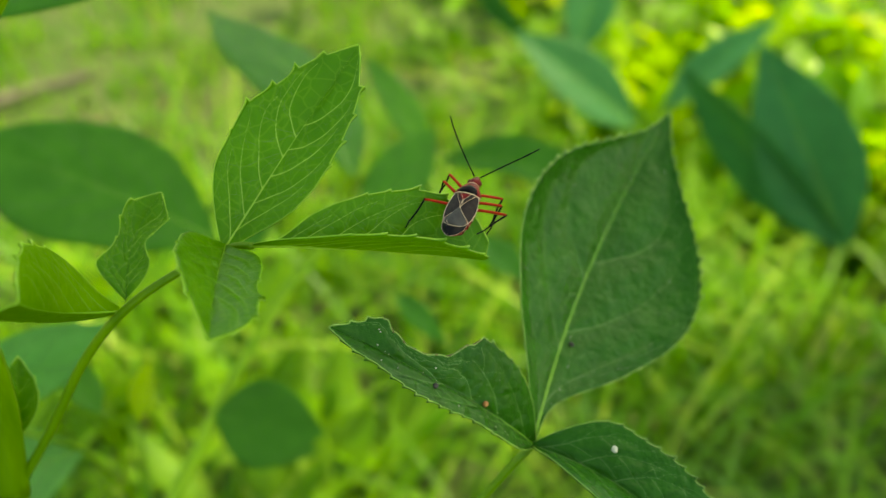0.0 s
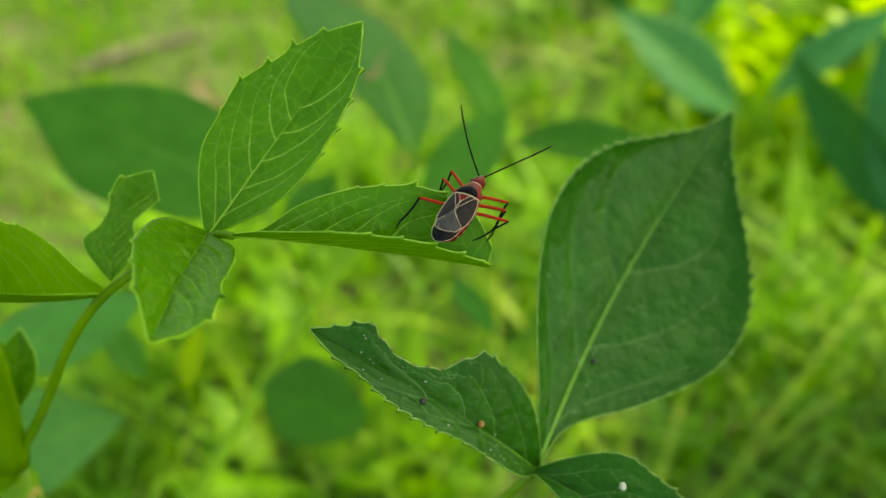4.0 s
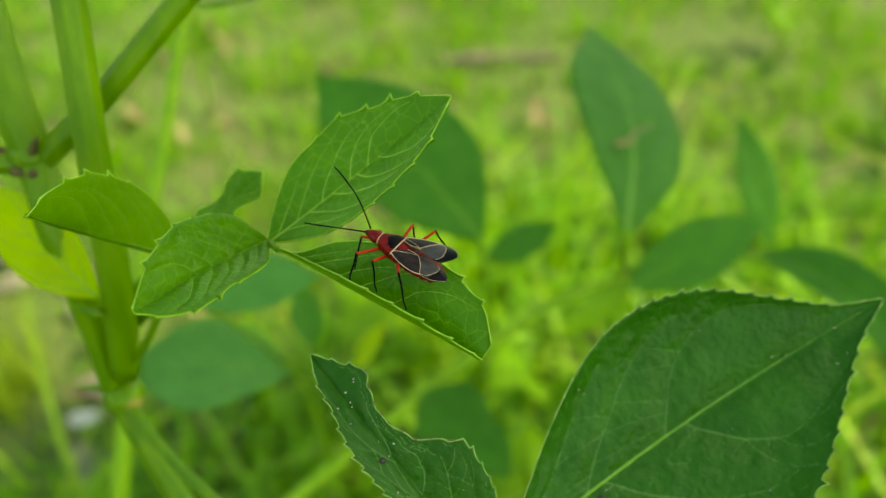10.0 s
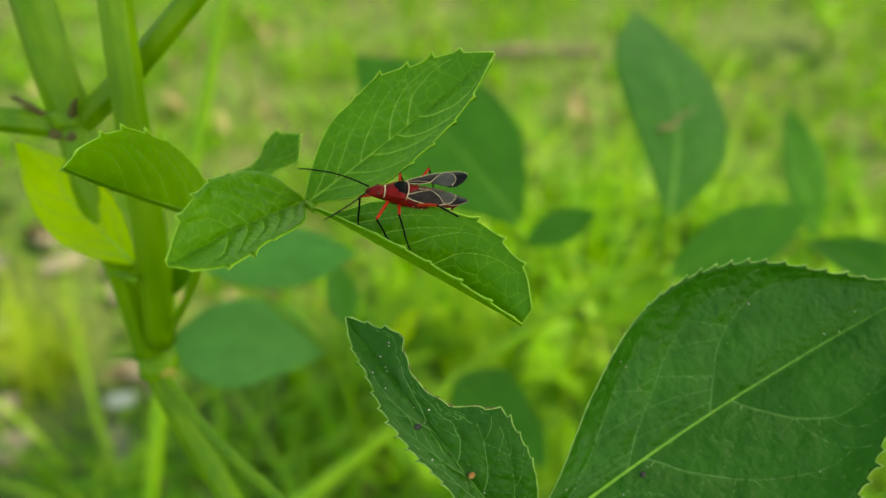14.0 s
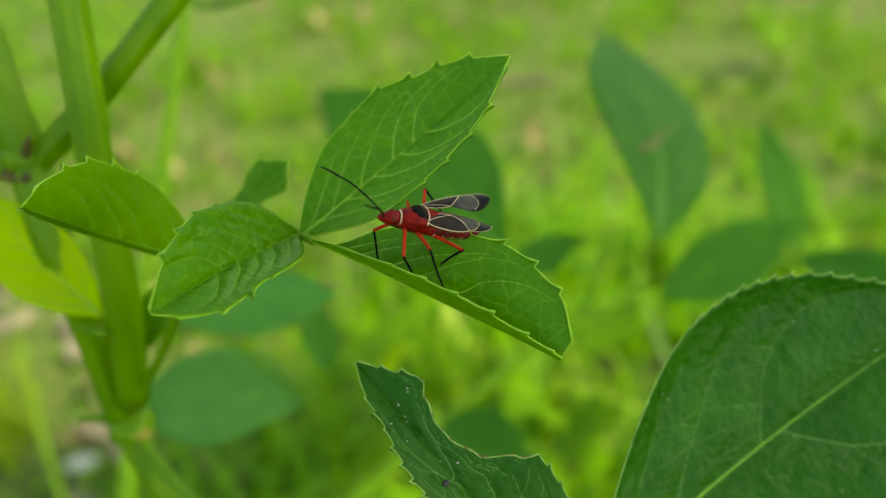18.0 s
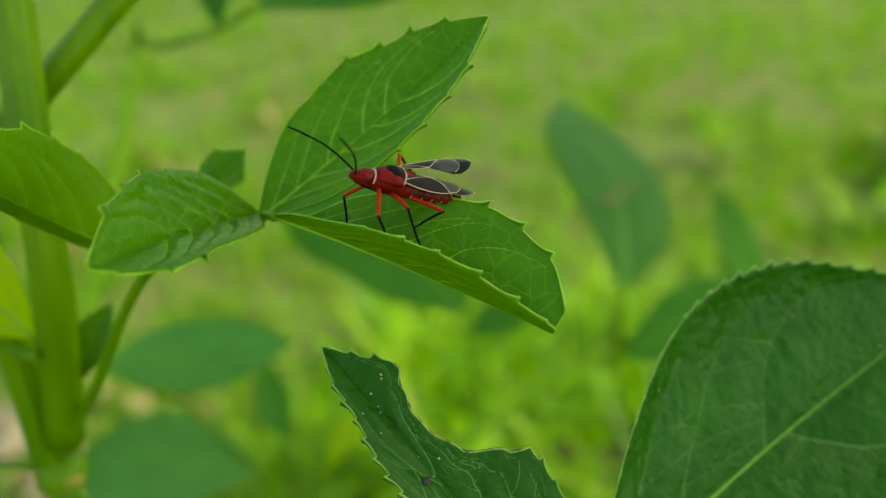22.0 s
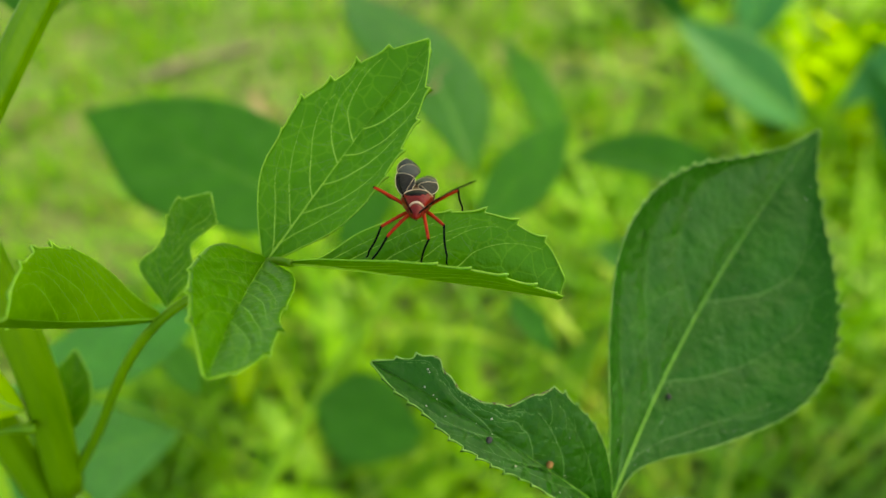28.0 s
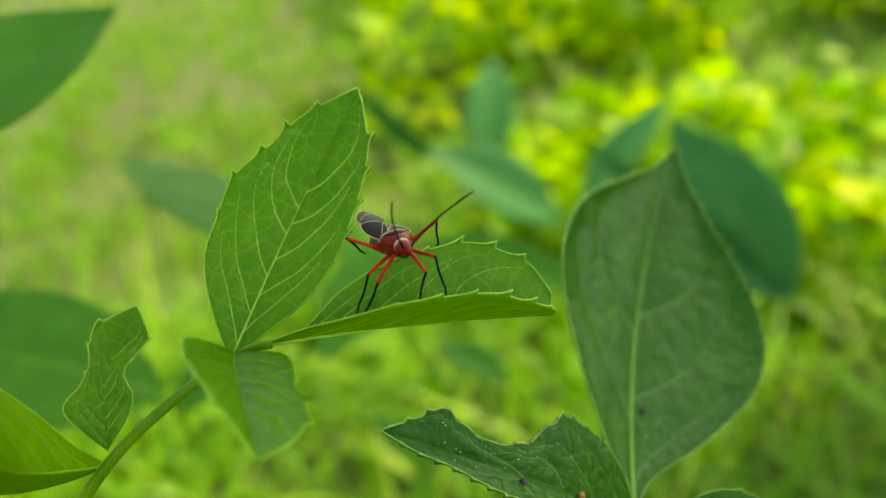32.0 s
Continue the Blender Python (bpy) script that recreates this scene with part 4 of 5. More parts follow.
PALE = plain_material("pale_speck", (0.3, 0.32, 0.22), (0.48, 0.5, 0.38), 900.0, 0.7)
RUST = plain_material("rust_speck", (0.22, 0.09, 0.02), (0.36, 0.17, 0.04), 900.0, 0.7)
SOOT = plain_material("dark_speck", (0.015, 0.014, 0.012), (0.05, 0.045, 0.04), 900.0, 0.8)
dust(BROAD, 34, 3)
dust(BITTEN, 16, 4)
for name, at, size, mat, label in (
    ("egg", (0.0288, 0.0894, 0.4359), 0.0005, PALE, "small pale insect egg on the leaf"),
    ("gall", (0.0081, 0.0927, 0.4427), 0.00045, RUST, "small orange rust spot on the leaf"),
    ("dropping", (0.0003, 0.0907, 0.4493), 0.0004, SOOT, "tiny dark dropping on the leaf"),
    ("dropping", (0.0248, 0.1136, 0.4344), 0.0004, SOOT, "tiny dark dropping on the leaf"),
):
    ob = knob(name, (0, 0, 0), size, mat, None, (1, 1.3, 0.7), size * 9000)
    ob.location = at
    tagged(ob, label, "speck")
shred = thing("dry_shred", "curled brown shred of a dry leaf", "dead leaf")
stalk("shred", [(-0.0495, 0.2765, 0.3852), (-0.0462, 0.2825, 0.3848), (-0.048, 0.289, 0.3842), (-0.0452, 0.2965, 0.3848)], 0.0007, 0.0003, shred, plain_material("dry_brown", (0.2, 0.13, 0.05), (0.34, 0.24, 0.11), 300.0, 0.8), 6, 5)

# ---------- on the ground ----------
def litter(count, seed):
    r = random.Random(seed)
    verts, faces = [], []
    for _ in range(count):
        d, a = 0.3 + 1.3 * r.random(), radians(r.uniform(-25, 80))
        x, y = -math.sin(a) * d, math.cos(a) * d
        if noise.noise((x * 3.3, y * 3.3, 12.0)) < 0.02:
            continue
        q, k, n = Euler((r.uniform(-0.5, 0.5), r.uniform(-0.5, 0.5), r.uniform(0, 6.28))).to_matrix(), r.uniform(0.3, 0.8), len(verts)
        for u, v, w in ((0, -0.02, 0), (0.009, -0.006, 0.003), (0.008, 0.009, 0.002), (0, 0.022, 0.004), (-0.008, 0.009, 0.003), (-0.009, -0.006, 0.002), (0, 0, 0)):
            verts.append(Vector((x, y, relief(x, y) + 0.012 + r.random() * 0.02)) + q @ Vector((u, v, w)) * k)
        faces += [(n + i, n + (i + 1) % 6, n + 6) for i in range(6)]
    mat = grass_material("dry_litter", [(0.0, (0.06, 0.05, 0.03)), (0.5, (0.13, 0.1, 0.06)), (1.0, (0.24, 0.2, 0.12))], 0.1, 0.7)
    tagged(piece("leaf_litter", mesh_of("leaf_litter", verts, faces, mat)), "dry tan leaf litter scattered over the lawn", "litter", kind="stuff")


litter(550, 15)
BLEACHED = plain_material("bleached_leaf", (0.24, 0.27, 0.24), (0.4, 0.43, 0.4), 120.0, 0.6, 0.4)
LITTER = plain_material("leaf_litter", (0.09, 0.08, 0.065), (0.22, 0.195, 0.155), 120.0, 0.85, 0.5)
WEATHERED = plain_material("weathered_wood", (0.04, 0.033, 0.025), (0.16, 0.135, 0.1), 60.0, 0.85, 0.7, distance=0.003, stretch=(1, 1, 6))
twig = thing("fallen_stick", "weathered grey stick lying in the lawn", "stick")
stalk("stick", [(-0.553, 0.871, 0.006), (-0.5, 0.915, 0.011), (-0.435, 0.977, 0.004)], 0.008, 0.004, twig, WEATHERED, 9, 6)
rg = random.Random(77)
for x, y in ((-0.542, 0.231), (-0.471, 0.248), (-0.415, 0.21), (-0.597, 0.207), (-0.5, 0.18), (-0.44, 0.26), (-0.62, 0.27), (-0.57, 0.15), (-0.46, 0.17), (-0.53, 0.29), (-0.65, 0.22), (-0.58, 0.31), (-0.49, 0.32), (-0.63, 0.16), (-0.44, 0.31), (-0.52, 0.12), (-0.68, 0.3)):
    ob = thing("dead_leaf", "curled grey-brown dead leaf on the soil", "dead leaf", "dead leaves on the ground")
    a = rg.uniform(0, 6.28)
    z = relief(x, y) + 0.012
    leaflet("blade", Blade((x, y, z), (x + 0.05 * math.cos(a), y + 0.05 * math.sin(a), z + rg.uniform(-0.005, 0.008)), (-math.sin(a), math.cos(a), rg.uniform(-0.3, 0.3)), (rg.uniform(0, 30), rg.uniform(0, 30)), rg.uniform(-60, 60), wide=rg.uniform(0.02, 0.035), teeth=4, tooth=0.0, wave=0.04), ob, LITTER, 3, rg, vein_mat=LITTER, rim=0, fine=0.7, thin=0.8)
bleached = thing("dead_leaf", "bleached pale grey dead leaf lying in the grass", "dead leaf", "dead leaves on the ground")
leaflet("blade", Blade((-0.422, 0.21, 0.03), (-0.4, 0.229, 0.034), (-0.6, 0.75, 0.1), (14, 8), 20, wide=0.014, teeth=4, tooth=0.0, wave=0.03), bleached, BLEACHED, 3, rg, vein_mat=BLEACHED, rim=0, fine=0.7, thin=0.8)
TUFT = grass_material("yellow_tuft", [(0.0, (0.18, 0.32, 0.02)), (0.6, (0.3, 0.42, 0.05)), (1.0, (0.45, 0.46, 0.13))])
tagged(blades("grass_tuft", 160, lambda r: (-0.518 + r.gauss(0, 0.02), 0.211 + r.gauss(0, 0.02)), (0.05, 0.12), (0.0015, 0.003), TUFT, 14, 0.9, 5), "yellow tuft of fine grass", "grass", kind="stuff")
PETAL = plain_material("orange_petal", (0.75, 0.22, 0.01), (0.85, 0.4, 0.02), 200.0, 0.5)
flower = thing("flower", "small orange and yellow flower on a thin stalk", "flower")
for k in range(9):
    a = k * 0.698
    c = Vector((-0.482, 0.457, 0.387))
    leaflet("petal", Blade(c, c + Vector((0.02 * math.cos(a), 0.02 * math.sin(a), 0.006)), (-math.sin(a), math.cos(a), 0), (10, 10), 20, wide=0.012, teeth=4, tooth=0.0), flower, PETAL, 1, rng, vein_mat=PETAL, rim=0, fine=0.6)
stalk("flower_stalk", [(-0.5, 0.46, -0.01), (-0.495, 0.45, 0.2), (-0.482, 0.457, 0.385)], 0.002, 0.0012, flower)

# ---------- low weeds among the grass ----------
LIME = leaf_material("weed_leaf", (0.09, 0.25, 0.007), (0.16, 0.34, 0.01), (0.22, 0.38, 0.04), 0.45, rough=0.5, glow=0.3)


def weed(seed, mat, label):
    r = random.Random(seed)
    ob = thing("weed", label, "plant", "weeds in the grass")
    for k in range(7):
        a = k * 0.9 + r.uniform(-0.3, 0.3)
        far, up = r.uniform(0.03, 0.07), r.uniform(0.04, 0.12)
        c = Vector((0.012 * math.cos(a), 0.012 * math.sin(a), up * 0.7))
        stalk("leaf_stalk", [(0, 0, -0.01), c * 0.6, c], 0.0012, 0.0008, ob, STEM, 5, 3)
        leaflet("blade", Blade(c, c + Vector((far * math.cos(a), far * math.sin(a), up * 0.4)), (-math.sin(a), math.cos(a), 0.1), (12, 12), r.uniform(10, 50), wide=r.uniform(0.018, 0.03), teeth=4, tooth=0.0), ob, mat, 2, r, vein_mat=FAINT_VEIN, rim=0, fine=0.6, thin=0.8)
    return ob


patch = [weed(k, LIME, "low bright green broad-leaved weed in the grass") for k in (31, 32, 33)]
pale = weed(34, LIME, "low yellow-green weed in the grass")
pale.matrix_basis = pose(-0.13, 0.31, relief(-0.13, 0.31))
for x, y in ((-0.08, 0.3), (-0.11, 0.36), (-0.06, 0.34)):
    copy_thing(pale, pose(x, y, relief(x, y), 0, 0, x * 2000))
rw = random.Random(9)
spots = [(-0.09, 0.42), (-0.03, 0.36), (-0.16, 0.46), (0.1, 0.95), (0.3, 0.9), (0.5, 0.8), (0.22, 1.1), (0.45, 1.1), (0.0, 1.0), (0.62, 1.0), (0.15, 0.5), (0.36, 0.42), (0.5, 0.55), (-0.28, 0.36), (0.05, 1.3), (0.35, 1.35), (0.7, 1.3), (-0.2, 1.15), (0.55, 1.5), (0.2, 1.55)]
for k, (x, y) in enumerate(spots):
    m = pose(x, y, relief(x, y), 0, 0, rw.uniform(0, 360))
    if k < 3:
        patch[k].matrix_basis = m
    else:
        copy_thing(patch[k % 3], m)

# ---------- undergrowth beyond the shrub, its sunlit look partly in the leaf colours ---
def undergrowth(count, seed):
    r = random.Random(seed)
    verts, faces = [], []
    for _ in range(count):
        x, y = r.uniform(-0.15, 1.7), 0.62 + 2.2 * r.random() ** 1.5
        if x < 0.05 + r.random() ** 3 * 0.3 or y < 0.88 - 0.75 * x or x > 0.9 * y - r.random() ** 2 * 0.3 or y > 2.8 - r.random() ** 2 * 0.8:
            continue
        if noise.noise((x * 3.1, y * 3.1, 7.0)) < -0.05:
            continue
        z = relief(x, y) + r.random() ** 1.4 * (0.13 if y < 1.1 else 0.26)
        q = Euler((r.uniform(-0.9, 0.9), r.uniform(-0.9, 0.9), r.uniform(0, 6.28))).to_matrix()
        n, k = len(verts), r.uniform(0.5, 1.2)
        for a, b, c in ((0, -0.03, 0.0), (0.013, -0.012, 0.003), (0.014, 0.01, 0.004), (0, 0.035, -0.004), (-0.014, 0.01, 0.004), (-0.013, -0.012, 0.003), (0, 0.0, 0.0)):
            verts.append(Vector((x, y, z)) + q @ Vector((a, b, c)) * k)
        faces += [(n, n + 1, n + 6), (n + 1, n + 2, n + 6), (n + 2, n + 3, n + 6), (n + 3, n + 4, n + 6), (n + 4, n + 5, n + 6), (n + 5, n, n + 6)]
    return tagged(piece("undergrowth", mesh_of("undergrowth", verts, faces, UNDER)), "yellow-green undergrowth of small leaves, sun highlights partly in their colour", "plants", kind="stuff")


# yellow-green leaves; the two palest tones are raised to imitate sun highlights
UNDER = grass_material("undergrowth_leaf_sunlit", [(0.0, (0.06, 0.2, 0.006)), (0.45, (0.14, 0.3, 0.008)), (0.8, (0.28, 0.46, 0.014)), (1.0, (0.46, 0.54, 0.04))], 0.45, 0.35)
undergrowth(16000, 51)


def side_place(r):
    return -0.3 + r.gauss(0, 0.09), 0.2 + r.gauss(0, 0.1)


tagged(blades("long_grass", 70, side_place, (0.06, 0.2), (0.003, 0.006), LUSH, 18, 1.1, 6), "long arching green grass blades beside the stems", "grass", kind="stuff")


# ---------- the bug ----------
RED = plain_material("red_cuticle", (0.085, 0.0015, 0.002), (0.21, 0.005, 0.005), 700.0, 0.34, 0.3, spec=0.12)
DARK_RED = plain_material("dark_red_cuticle", (0.06, 0.006, 0.005), (0.14, 0.01, 0.008), 700.0, 0.4, 0.2, spec=0.2)
ORANGE = plain_material("orange_red_cuticle", (0.3, 0.014, 0.005), (0.42, 0.028, 0.008), 700.0, 0.4, 0.15, spec=0.1)
BLACK = plain_material("black_cuticle", (0.0012, 0.0012, 0.0014), (0.003, 0.0028, 0.003), 900.0, 0.4, 0.25, spec=0.06)
WING = plain_material("brown_grey_wing", (0.011, 0.0085, 0.008), (0.03, 0.023, 0.021), 1300.0, 0.5, 0.4, spec=0.06, distance=0.0002)
MEMBRANE = plain_material("black_membrane", (0.002, 0.0022, 0.0024), (0.006, 0.0065, 0.007), 800.0, 0.3, 0.15, spec=0.08)
CREAM = plain_material("cream_line", (0.5, 0.34, 0.2), (0.68, 0.52, 0.36), 900.0, 0.5, 0.1)
# grey of the doubled membrane, with its sky sheen mixed into the colour
GREY = plain_material("grey_sheen_membrane", (0.035, 0.034, 0.03), (0.065, 0.062, 0.056), 900.0, 0.5, 0.2, spec=0.1)
MM = 0.001
bug = thing("plant_bug", "red and black plant bug with pale-edged dark wings", "insect")
cam.data.dof.focus_object = bug


def loft(rings, sides=18, lower=1.0):
    """A closed body through rings (y, half width, z, half height), all in millimetres."""
    verts, faces = [], []
    for y, w, z, h in rings:
        for k in range(sides):
            a = 2 * math.pi * k / sides
            up = math.sin(a)
            verts.append((w * math.cos(a) * MM, y * MM, (z + h * up * (lower if up < 0 else 1.0)) * MM))
    n = len(rings)
    for i in range(n - 1):
        for k in range(sides):
            q = (k + 1) % sides
            faces.append((i * sides + k, (i + 1) * sides + k, (i + 1) * sides + q, i * sides + q))
    faces.append(tuple(range(sides)))
    faces.append(tuple(reversed([(n - 1) * sides + k for k in range(sides)])))
    return verts, faces


def bug_part(name, vf, mat, parent=None, label=""):
    return piece(name, mesh_of(name, vf[0], vf[1], mat), parent or bug, label)


def line(points, r0, r1, sides=7, steps=4):
    pts = smooth_line([Vector(p) * MM for p in points], steps)
    n = len(pts)
    return tube(pts, [(r0 + (r1 - r0) * i / (n - 1)) * MM for i in range(n)], sides)


bug_part("abdomen", loft([(-6.4, 0.3, 0.1, 0.2), (-6.1, 0.9, 0.05, 0.5), (-5.2, 1.6, 0.0, 0.8), (-3.6, 2.0, -0.05, 1.05), (-1.6, 2.1, -0.1, 1.2), (0.4, 1.95, -0.1, 1.3), (1.8, 1.6, -0.1, 1.25)]), RED, label="dark red banded abdomen")
for y, w, h in ((-5.0, 1.66, 0.84), (-3.9, 1.95, 1.01), (-2.7, 2.06, 1.13), (-1.5, 2.11, 1.21), (-0.3, 2.04, 1.27)):
    bug_part("band", loft([(y - 0.38, w * 0.99, -0.06, h * 1.0), (y - 0.3, w + 0.035, -0.06, h + 0.035), (y + 0.3, w + 0.035, -0.06, h + 0.035), (y + 0.38, w * 0.99, -0.06, h * 1.0)]), DARK_RED)
    bug_part("pale_line", line([((w + 0.05) * math.cos(a), y + 0.42, -0.06 + (h + 0.05) * math.sin(a)) for a in (-0.15, -0.5, -0.9, -1.3)], 0.05, 0.03, 5, 2), CREAM)
    bug_part("pale_line", line([(-(w + 0.05) * math.cos(a), y + 0.42, -0.06 + (h + 0.05) * math.sin(a)) for a in (-0.15, -0.5, -0.9, -1.3)], 0.05, 0.03, 5, 2), CREAM)
bug_part("thorax", loft([(0.3, 1.7, -0.1, 1.3), (1.4, 1.85, 0.0, 1.45), (2.6, 1.5, 0.0, 1.4), (3.6, 1.1, -0.05, 1.15), (4.2, 0.85, -0.1, 0.95)]), RED)
bug_part("pronotum", loft([(1.15, 1.75, 0.45, 0.95), (1.5, 2.0, 0.5, 1.12), (2.2, 1.85, 0.5, 1.1), (3.0, 1.45, 0.4, 1.0), (3.7, 1.1, 0.3, 0.85), (4.05, 0.95, 0.25, 0.75)], lower=0.6), RED, label="red shield behind the head with a black patch")
bug_part("black_patch", loft([(1.2, 1.5, 0.8, 0.7), (1.55, 1.75, 0.84, 0.82), (2.3, 1.5, 0.82, 0.82), (2.9, 0.95, 0.75, 0.72), (3.1, 0.5, 0.7, 0.6)], lower=0.3), BLACK)
bug_part("collar", loft([(4.02, 0.9, 0.12, 0.86), (4.06, 0.97, 0.12, 0.92), (4.14, 0.97, 0.1, 0.92), (4.18, 0.88, 0.1, 0.84)]), CREAM, label="pale collar")
bug_part("shield_edge", line([(-1.98, 1.3, 0.7), (-1.2, 1.05, 1.4), (0, 1.0, 1.62), (1.2, 1.05, 1.4), (1.98, 1.3, 0.7)], 0.07, 0.07, 6, 4), CREAM)
bug_part("scutellum", loft([(-0.9, 0.1, 1.2, 0.12), (-0.3, 0.5, 1.25, 0.25), (0.5, 0.95, 1.2, 0.32), (1.2, 1.2, 1.15, 0.35)]), RED)
head = bug_part("head", loft([(4.1, 0.8, 0.0, 0.85), (4.7, 0.98, 0.0, 0.9), (5.3, 0.92, -0.05, 0.82), (5.9, 0.6, -0.12, 0.58), (6.4, 0.35, -0.18, 0.38), (6.65, 0.12, -0.2, 0.15)]), RED)
for sx in (-1, 1):
    bug_part("eye", loft([(4.55, 0.05, 0.0, 0.05), (4.65, 0.25, 0.0, 0.3), (4.9, 0.34, 0.0, 0.38), (5.15, 0.25, 0.0, 0.3), (5.25, 0.05, 0.0, 0.05)], 10), DARK_RED, head).location = (sx * 0.8 * MM, 0, 0.22 * MM)
bug_part("beak", line([(0, 6.2, -0.5), (0, 5.2, -0.95), (0, 3.4, -1.3), (0, 2.2, -1.4)], 0.14, 0.08), BLACK, head)


def wing(sx):
    """A forewing, hinged at its root: leathery front, dark membrane behind, pale lines round both."""
    hinge = Vector((sx * 1.45, 1.3, 1.0))

    def lay(x, y):
        # x out from the body's middle line, y along it, on a low arch
        return Vector((sx * x, y, 1.5 - 0.2 * x * x - 0.012 * (1.3 - y) ** 2 + (0.06 if sx > 0 else 0.0))) - hinge

    def plate(inner, outer, ys, thick=0.05):
        verts, faces, m = [], [], 7
        for layer in (0, -thick):
            for i, y in enumerate(ys):
                for k in range(m):
                    x = inner[i] + (outer[i] - inner[i]) * k / (m - 1)
                    verts.append((lay(x, y) + Vector((0, 0, layer))) * MM)
        n = len(ys)
        off = n * m
        for i in range(n - 1):
            for k in range(m - 1):
                a = i * m + k
                faces += [(a, a + 1, a + m + 1, a + m), (off + a, off + a + m, off + a + m + 1, off + a + 1)]
        ring = [i * m for i in range(n)] + [(n - 1) * m + k for k in range(1, m)] + [i * m + m - 1 for i in range(n - 2, -1, -1)] + list(range(m - 2, 0, -1))
        for a, b in zip(ring, ring[1:] + ring[:1]):
            faces.append((a, b, off + b, off + a))
        return verts, faces

    ys = [1.3, 0.6, -0.2, -1.0, -1.8, -2.5, -3.2, -3.8]
    w = bug_part("wing", plate([0.95, 0.55, 0.1, -0.05, -0.1, 0.35, 1.0, 1.75], [1.75, 1.98, 2.12, 2.2, 2.2, 2.15, 2.05, 1.85], ys), WING)
    w.location = hinge * MM
    bug_part("membrane", plate([-0.2, -0.75, -1.3, -1.35, -1.0, -0.55, -0.1, 0.05], [0.1, 0.9, 1.75, 1.65, 1.3, 0.85, 0.4, 0.2], [-2.0, -3.0, -4.2, -5.2, -6.1, -6.7, -7.05, -7.12], 0.03), MEMBRANE, w).location.z = -0.00006
    # paler plate where the membranes overlap; part of its grey is painted sheen
    bug_part("membrane_sheen", plate([-0.25, -0.8, -1.2, -1.05, -0.35], [0.05, 0.85, 1.65, 1.4, 0.55], [-2.05, -3.0, -4.0, -4.9, -5.35], 0.02), GREY, w).location.z = 0.00002
    up = 0.03
    lift = Vector((0, 0, up))
    for pts, r in (
        ([(1.75, 1.3), (2.0, 0.5), (2.17, -0.6), (2.22, -1.8), (2.1, -3.0), (1.85, -3.9)], 0.045),
        ([(0.95, 1.3), (0.5, 0.5), (0.1, -0.3), (-0.08, -1.2), (-0.1, -1.9)], 0.03),
        ([(1.5, 1.25), (1.0, 0.2), (0.5, -0.8), (-0.05, -1.8)], 0.026),
        ([(-0.1, -1.9), (0.35, -2.5), (1.0, -3.2), (1.8, -3.85)], 0.038),
        ([(1.85, -3.9), (1.68, -5.2), (1.33, -6.1), (0.87, -6.72), (0.42, -7.07), (0.1, -7.14)], 0.022),
        ([(1.75, -3.9), (1.5, -4.7), (0.8, -5.25), (0.0, -5.4), (-0.7, -5.2), (-1.2, -4.5)], 0.028),
    ):
        bug_part("pale_vein", line([lay(x, y) + lift for x, y in pts], r, r, 6, 4), CREAM, w)
    return w


wings = {sx: wing(sx) for sx in (-1, 1)}


THIGH, SHIN = (4.0, 4.0, 5.1), (4.4, 4.5, 5.0)
HIPS = ((0.8, 3.3, -0.7), (1.0, 1.9, -0.9), (1.0, 0.4, -0.9))


def leg(sx, k):
    """A red thigh along its own y from the hip; the black shin and foot hang on its knee."""
    n, m = THIGH[k], SHIN[k]
    out = bug_part("leg", line([(0, 0, 0), (0, n * 0.3, 0.1), (0, n * 0.75, 0.07), (0, n, 0)], 0.26, 0.19), ORANGE)
    out.location = Vector((sx * HIPS[k][0], HIPS[k][1], HIPS[k][2])) * MM
    shin = bug_part("shin", line([(0, -0.1, 0.03), (0, m * 0.4, -0.04), (0, m * 0.74, 0.1), (sx * 0.06, m * 0.8, 0.16), (sx * 0.1, m, 0.02), (sx * 0.2, m + 0.25, 0.12)], 0.15, 0.09), BLACK, out, "black shin and foot")
    shin.location = (0, n * MM, 0)
    return out, shin


LEGS = {(sx, k): leg(sx, k) for sx in (-1, 1) for k in range(3)}


def antenna(sx):
    """Four black joints from the head outwards along y, slightly bowed."""
    out = bug_part("antenna", line([(0, 0, 0), (sx * 0.12, 1.3, 0.12), (sx * 0.2, 2.6, 0.2)], 0.12, 0.1), BLACK)
    out.location = Vector((sx * 0.45, 6.2, 0.25)) * MM
    bug_part("segment", line([(sx * 0.2, 2.6, 0.2), (sx * 0.22, 4.0, 0.22), (sx * 0.2, 5.2, 0.2)], 0.11, 0.095), BLACK, out)
    bug_part("segment", line([(sx * 0.2, 5.2, 0.2), (sx * 0.1, 6.2, 0.1), (0, 7.0, 0)], 0.1, 0.095), BLACK, out)
    bug_part("segment", line([(0, 7.0, 0), (-sx * 0.2, 8.4, -0.15), (-sx * 0.5, 9.7, -0.35)], 0.12, 0.08), BLACK, out)
    return out


ANTENNAE = {sx: antenna(sx) for sx in (-1, 1)}

